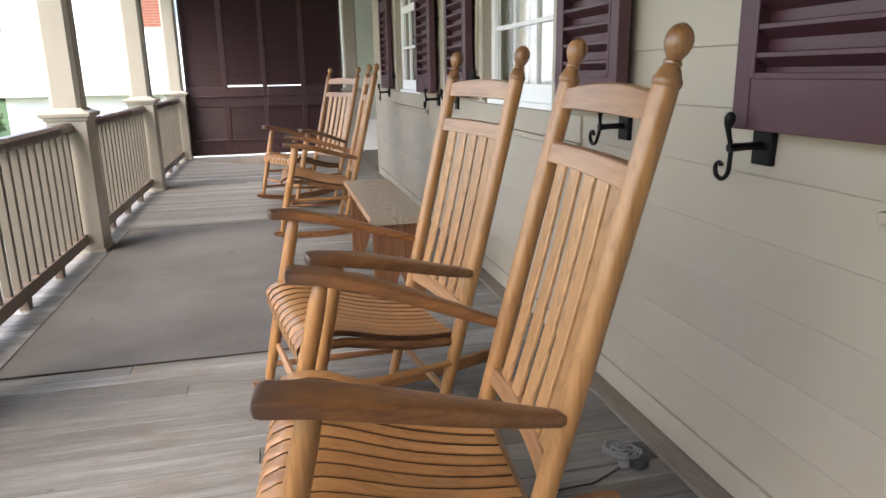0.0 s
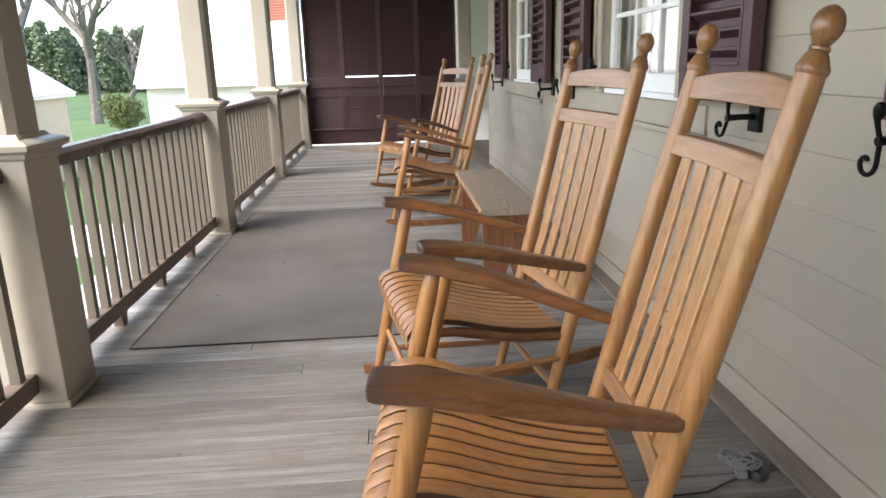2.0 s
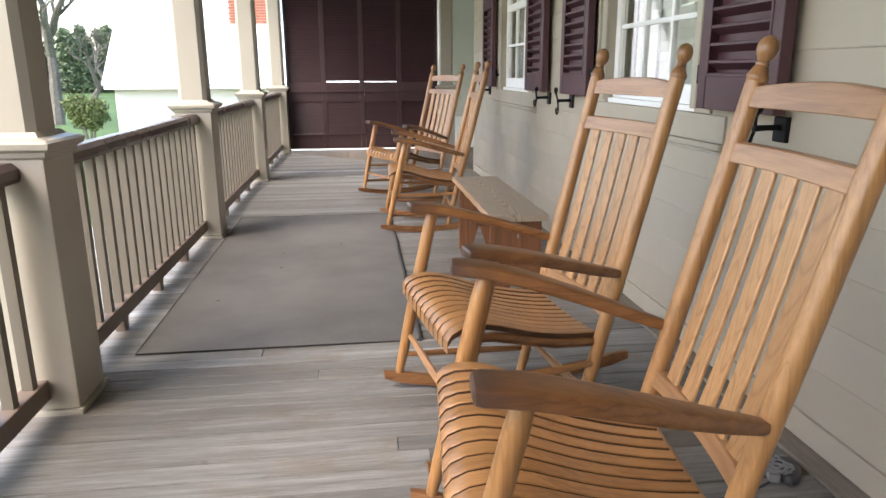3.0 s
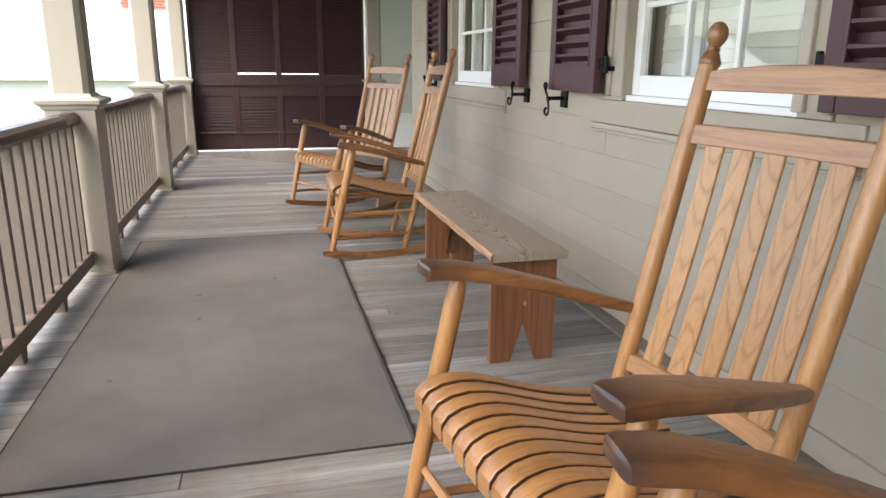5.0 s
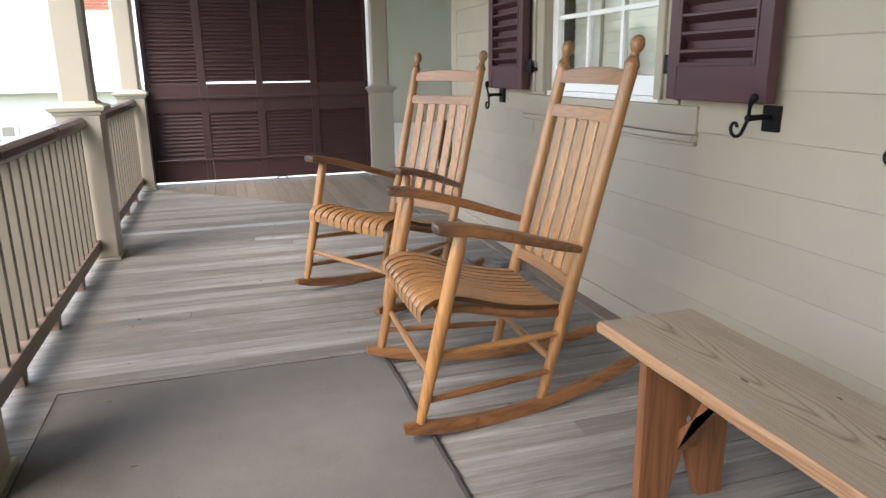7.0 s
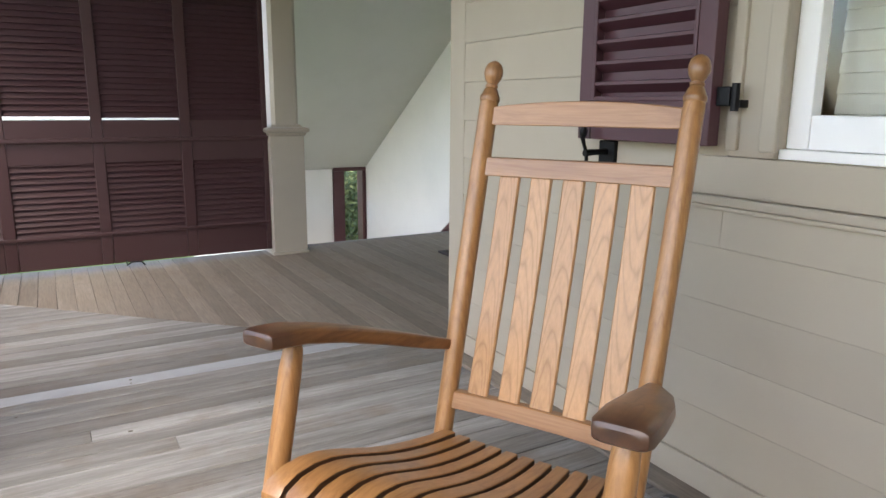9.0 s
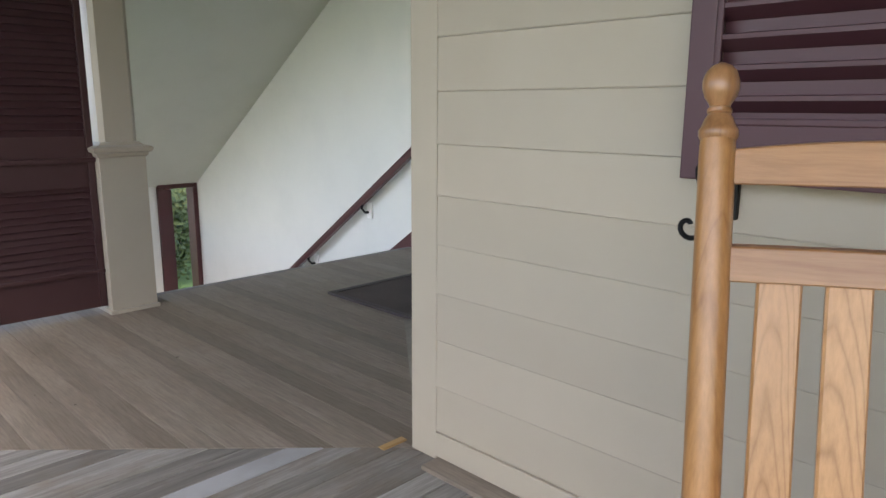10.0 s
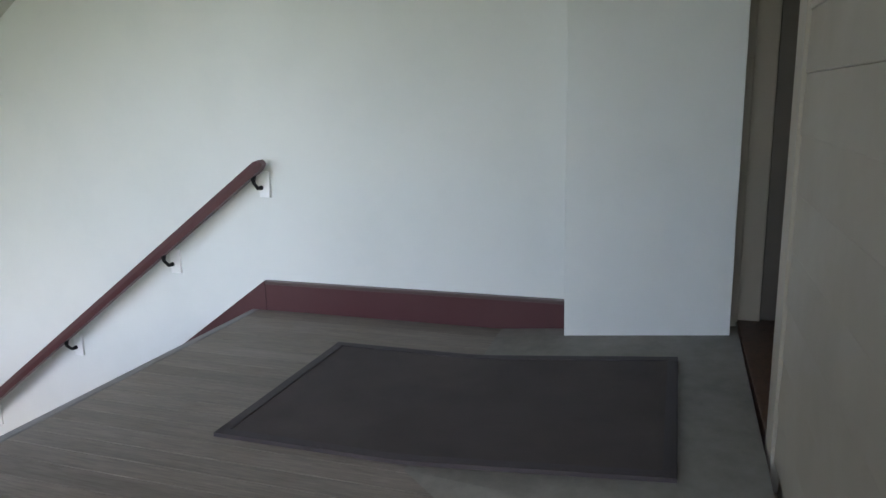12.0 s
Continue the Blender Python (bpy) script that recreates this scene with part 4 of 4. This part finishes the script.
cable_bundle(pose(1.19, 1.80, 0.0, 0, 0, 70), [(-0.05, 0.03, 0.006), (-0.14, 0.12, 0.004), (-0.20, 0.26, 0.004), (-0.30, 0.33, 0.004), (-0.45, 0.36, 0.004)], 6)
cable_bundle(pose(1.20, 6.64, 0.0, 0, 0, 40), [(-0.05, 0.03, 0.006), (-0.10, 0.14, 0.02), (-0.02, 0.22, 0.004), (0.05, 0.30, 0.004)], 2)
corner_plate = tagged(new("brass_plate", mesh_of(box(1.27, 1.375, 8.125, 8.155, 0.001, 0.006, 0.001), "brass_plate", wood("bare_wood", (0.33, 0.19, 0.07), (0.5, 0.32, 0.13), 0, 0.5))), "bare yellow wood strip at the foot of the corner", "wood strip")
crumbs = bmesh.new()
r3 = random.Random(11)
for k in range(60):
    x, y = r3.uniform(-0.9, 1.2), r3.uniform(0.5, 9.8)
    z = 0.0085 if (-0.93 < x < 0.27 and 2.94 < y < 5.72) else 0.001
    s = r3.uniform(0.002, 0.006)
    box(x, x + s * r3.uniform(1, 4), y, y + s, z, z + 0.003, bm=crumbs)
tagged(new("floor_crumbs", mesh_of(crumbs, "floor_crumbs", BARK)), "scattered bits of dry leaf and grit", "debris", kind="stuff")

# ---- outside ----
ground = tagged(new("ground", mesh_of(box(-900, 900, -900, 1200, GROUND - 0.3, GROUND - 0.02), "ground", GRASS)), "mown green lawn", "lawn", kind="structure")
path = structure("pavement", "pale concrete path across the lawn", "path")
part("slab", box(-40, -2.6, 11.8, 14.4, GROUND - 0.05, GROUND + 0.004), PATH_M, path)
part("slab", box(-4.4, -2.9, -20, 11.79, GROUND - 0.05, GROUND + 0.004), PATH_M, path)
porch_base = structure("foundation", "tan skirting under the porch floor", "foundation")
part("wall_core", box(EDGE + 0.02, 1.35, -3.0, 10.5, GROUND - 0.1, -0.12), TAN, porch_base)

house = thing("white_house", pose(0, 20, GROUND), "white boarded house with a pale roof across the lawn", "house")
part("wall", box(-6.4, 9.0, 0.0, 6.5, 0, 2.55), OUTWHITE, house)
part("eave_board", box(-6.55, 9.3, -0.35, 6.85, 2.56, 2.68, 0.01), OUTWHITE, house)
part("gable", prism([(0.0, 2.55), (6.5, 2.55), (3.25, 5.9)], 0, -6.4, -6.2), OUTWHITE, house)
bm = prism([(-0.37, 2.685), (3.25, 6.40), (6.87, 2.685), (6.75, 2.685), (3.25, 6.22), (-0.25, 2.685)], 0, -6.6, 9.35)
part("roof", bm, ROOFWHITE, house)
for wx in (-4.75, -1.6, 1.6):
    win = part("window", box(wx - 0.32, wx + 0.32, -0.05, 0.02, 0.85, 1.95, 0.01), OUTWHITE, house)
    for r in range(4):
        for c in range(2):
            part("pane", box(wx - 0.25 + c * 0.27, wx - 0.02 + c * 0.27, -0.06, -0.052, 0.92 + r * 0.25, 1.12 + r * 0.25), ROOMDARK, win)
chim = thing("brick_chimney", pose(-2.92, 21.6, GROUND + 4.35), "red brick chimney above the white roof", "chimney")
part("core", box(-0.55, 0.55, -0.40, 0.40, -0.7, 2.6), MORTAR, chim)
bricks = mesh_of(box(-0.1, 0.1, -0.01, 0.012, -0.029, 0.029), "brick", BRICKM)
for r in range(34):
    for c in range(5):
        x = -0.43 + c * 0.213 + (0.0 if r % 2 else 0.05) - 0.025
        piece("brick", bricks, chim, pose(x, -0.408, 0.03 + r * 0.075))

hut = thing("garden_hut", pose(-10.78, 20.3, GROUND), "small cream outbuilding with a pyramid roof", "outbuilding")
part("wall", box(-1.5, 1.5, -1.3, 1.3, 0, 2.35), TANHUT, hut)
part("eave_board", box(-1.72, 1.72, -1.5, 1.5, 2.36, 2.46, 0.01), OUTWHITE, hut)
bm = bmesh.new()
v = [bm.verts.new(p) for p in ((-1.75, -1.55, 2.465), (1.75, -1.55, 2.465), (1.75, 1.55, 2.465), (-1.75, 1.55, 2.465), (0, 0, 4.1))]
for f in ((0, 1, 4), (1, 2, 4), (2, 3, 4), (3, 0, 4), (3, 2, 1, 0)):
    bm.faces.new([v[k] for k in f])
part("roof", bm, ROOFWHITE, hut)
part("door", box(-0.4, 0.4, -1.33, -1.301, 0, 1.95, 0.004), OUTWHITE, hut)


def leaves(bm, centre, size, count, rng, leaf=0.06, squash=1.0, hollow=0.55):
    """Small leaf blades strewn in a rough uneven cloud."""
    for _ in range(count):
        d = Vector((rng.gauss(0, 1), rng.gauss(0, 1), rng.gauss(0, 1))).normalized()
        r = (hollow + (1 - hollow) * rng.random()) * (0.75 + 0.35 * noise.noise(d * 2.2 + Vector(centre)))
        p = Vector(centre) + Vector((d.x * size[0], d.y * size[1], d.z * size[2])) * r
        a = Vector((rng.gauss(0, 1), rng.gauss(0, 1), rng.gauss(0, 1))).normalized() * leaf
        b = a.orthogonal().normalized() * leaf * 0.45
        q = [bm.verts.new(p + s) for s in (-a, b, a, -b)]
        bm.faces.new(q)


def shrub(name, m, size, count, leaf, label):
    rng = random.Random(int(size[0] * 100))
    th = thing(name, m, label, "shrub")
    stems = bmesh.new()
    for k in range(7):
        a = k * 0.9
        tube([(0.05 * math.cos(a), 0.05 * math.sin(a), -0.05), (0.3 * size[0] * math.cos(a), 0.3 * size[1] * math.sin(a), size[2] * 0.7), (0.6 * size[0] * math.cos(a), 0.6 * size[1] * math.sin(a), size[2] * 1.4)], [0.03, 0.02, 0.008], 5, stems)
    part("stems", stems, BARK, th)
    bm = bmesh.new()
    for k in range(9):
        c = (rng.uniform(-0.5, 0.5) * size[0], rng.uniform(-0.5, 0.5) * size[1], size[2] * rng.uniform(0.6, 1.25))
        leaves(bm, c, [s * 0.55 for s in size], count // 9, rng, leaf)
    part("foliage", bm, LEAF, th)


shrub("round_shrub", pose(-10.97, 30.5, GROUND), (1.05, 0.95, 1.35), 9000, 0.055, "rounded green garden shrub on the lawn")
shrub("leafy_shrub", pose(3.9, 16.2, GROUND), (1.0, 0.7, 1.25), 7000, 0.05, "leafy green shrub outside the stair doorway")
shrub("leafy_shrub", pose(4.3, 18.0, GROUND), (2.6, 0.8, 2.3), 14000, 0.08, "tall leafy green shrub behind the doorway")


def tree(m, height, seed, label, spread=1.0, lean=0.0):
    """A bare tree: tapered trunk, forking limbs, many thin twigs."""
    rng = random.Random(seed)
    th = thing("bare_tree", m, label, "tree")
    trunk, limbs, twigs = bmesh.new(), bmesh.new(), bmesh.new()

    def grow(p, d, length, r, level):
        n = 5
        pts, rad = [p], [r]
        q = p.copy()
        for k in range(n):
            d = (d + Vector((rng.gauss(0, 0.10), rng.gauss(0, 0.10), rng.gauss(0.02, 0.06))) * (0.4 + 0.8 * level)).normalized()
            q = q + d * length / n
            pts.append(q.copy())
            rad.append(r * (1 - 0.5 * (k + 1) / n))
        tube(pts, rad, 8 if level < 2 else 4, (trunk, limbs, twigs, twigs, twigs)[min(level, 4)])
        if level >= 4:
            return
        for k in range(3 if level == 0 else 4):
            at = pts[rng.randint(2, n)] if level else pts[-1 - (k % 2)]
            out = Vector((rng.gauss(0, 1), rng.gauss(0, 1), rng.uniform(-0.1, 0.7))).normalized()
            grow(at, (d * 0.75 + out * 0.75 * spread).normalized(), length * rng.uniform(0.55, 0.75), r * (0.62 if level == 0 else 0.45), level + 1)
    grow(Vector((0, 0, -0.2)), Vector((lean, 0, 1)).normalized(), height * 0.42, height * 0.034, 0)
    part("trunk", trunk, BARK, th, smooth=True)
    part("branch_frame", limbs, BARK, th, smooth=True)
    part("crown", twigs, BARK, th)


tree(pose(-17.97, 45.0, GROUND), 12.5, 2, "large bare grey tree with forking trunk", 0.9, -0.04)
tree(pose(-24.4, 50, GROUND), 15, 9, "tall bare grey tree on the lawn", 0.8)
tree(pose(-17.5, 47, GROUND), 8, 4, "leaning bare grey tree", 1.1, 0.6)
tree(pose(-2.4, 36, GROUND), 18, 14, "bare tree rising behind the house roof", 0.9)

rngw = random.Random(21)
woods = bmesh.new()
for k in range(130):
    x = -112 + k * 0.85 + rngw.uniform(-1.5, 1.5)
    y = 112 + rngw.uniform(0, 22)
    h = rngw.uniform(8.5, 11.0)
    for j in range(6):
        f = j / 5
        leaves(woods, (x + rngw.uniform(-0.6, 0.6), y, GROUND + h * (0.10 + 0.8 * f)), (2.5 * (1.15 - 0.7 * f), 2.0, h * 0.15), 260, rngw, 0.40, 1, 0.2)
tagged(new("far_woods", mesh_of(woods, "far_woods", PINE)), "distant green pine woods beyond the lawn", "woods", kind="stuff")
bank = structure("backdrop", "dark ground under the distant woods", "woods floor")
part("bank", prism([(126, GROUND), (150, GROUND), (150, GROUND + 6.0), (138, GROUND + 5.5)], 0, -170, 80), PINE, bank)

# ---- siding boards and floor boards ----
LAP = 0.1545
rows = []
z = 0.1015
while z < CEIL - 0.02:
    rows.append((z, min(z + LAP, CEIL)))
    z += LAP


def siding(x_face, segs, axis, parent, sign):
    """Boards whose lower edge stands a little proud of the one below."""
    rngs = random.Random(8)
    for z0, z1 in rows:
        for a, b, lo, hi in segs:
            if z1 <= lo + 0.001 or z0 >= hi - 0.001:
                continue
            za, zb = max(z0, lo), min(z1, hi)
            o = 0.0055 + rngs.uniform(-0.0015, 0.0015)
            prof = [(0.014, za), (-o + 0.0015, za), (-o, za + 0.004), (-0.001, zb - 0.001), (0.014, zb - 0.001)]
            prof = [(x_face + sign * p, q) for p, q in prof]
            part("board", prism(prof, axis, a, b), TAN, parent)


segs = []
edges = [-3.0] + [v for w in WINDOWS for v in (w - W_HALF, w + W_HALF)] + [7.962]
for a, b in zip(edges[::2], edges[1::2]):
    segs.append((a, b, 0.7195, CEIL))
for w in WINDOWS:
    segs.append((w - W_HALF + 0.001, w + W_HALF - 0.001, 0.7195, 0.821))
    segs.append((w - W_HALF + 0.001, w + W_HALF - 0.001, W_Z1 + 0.121, CEIL))
segs.append((edges[0], edges[-1], 0.0, 0.7195))
siding(WALL, segs, 1, wall_east, 1)
siding(CORNER, [(WALL + 0.131, RETURN_END - 0.111, 0.0, CEIL)], 0, wall_return, -1)

floor = structure("floor", "old weathered grey wooden porch floor boards, mitred at the corner", "floor")
part("bed", box(EDGE + 0.01, 1.50, -3.0, HEAD, -0.14, -0.024), UNDER, floor)
part("bed", box(1.501, WHITE + 0.1, 8.05, HEAD, -0.14, -0.024), UNDER, floor)
# the mitre runs from the house corner to the far outer corner
MX0, MY0, MX1, MY1 = WALL, CORNER, EDGE, 10.60


def mitre_x(y):
    return MX0 + (MX1 - MX0) * (y - MY0) / (MY1 - MY0)


def mitre_y(x):
    return MY0 + (MY1 - MY0) * (x - MX0) / (MX1 - MX0)


rngf = random.Random(17)


def plank(poly, mat):
    """A board from its outline, its top edges eased."""
    cx, cy = sum(p[0] for p in poly) / len(poly), sum(p[1] for p in poly) / len(poly)
    dz = rngf.uniform(-0.0012, 0.0008) if mat is not PLANKY else rngf.uniform(-0.0004, 0.0003)
    rim = 0.0016 if mat is not PLANKY else 0.0007
    ease = [(p[0] + math.copysign(rim, cx - p[0]), p[1] + math.copysign(rim, cy - p[1])) for p in poly]
    o = Vector((cx, cy, 0))
    bm = rings([[Vector((*p, -0.022)) - o for p in poly], [Vector((*p, dz - 0.0025)) - o for p in poly], [Vector((*p, dz)) - o for p in ease]])
    ob = part("plank", bm, mat, floor)
    ob.location = o


y = -3.0
while y < MY1 - 0.02:
    w = rngf.choice((0.082, 0.088, 0.092, 0.097))
    a, b = y + 0.0018, min(y + w, MY1) - 0.0018
    xa = WALL + 0.0 if a < MY0 else mitre_x(a) - 0.002
    xb = WALL + 0.0 if b < MY0 else mitre_x(b) - 0.002
    if rngf.random() < 0.3 and a < MY0 - 0.1:
        c = rngf.uniform(-0.5, 0.9)
        plank([(EDGE, a), (c - 0.001, a), (c - 0.001, b), (EDGE, b)], PLANKX)
        plank([(c + 0.001, a), (xa, a), (xb, b), (c + 0.001, b)], PLANKX)
    elif xb > EDGE + 0.01:
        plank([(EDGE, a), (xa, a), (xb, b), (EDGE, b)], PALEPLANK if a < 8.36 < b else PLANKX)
    y += w
x = EDGE
while x < WHITE:
    w = rngf.choice((0.085, 0.09, 0.095, 0.1))
    a, b = x + 0.0007, min(x + w, WHITE) - 0.0007
    ya = mitre_y(a) + 0.003 if a < MX0 else CORNER - 0.03
    yb = mitre_y(b) + 0.003 if b < MX0 else CORNER - 0.03
    if min(ya, yb) < HEAD - 0.01:
        plank([(a, min(ya, HEAD)), (b, min(yb, HEAD)), (b, HEAD), (a, HEAD)], PLANKY)
    x += w
nosing = structure("trim_nosing", "worn wooden nosing at the head of the stairs", "trim")
part("nosing", box(1.50, WHITE - 0.028, HEAD + 0.001, HEAD + 0.045, -0.026, 0.003, 0.006), PLANKX, nosing)
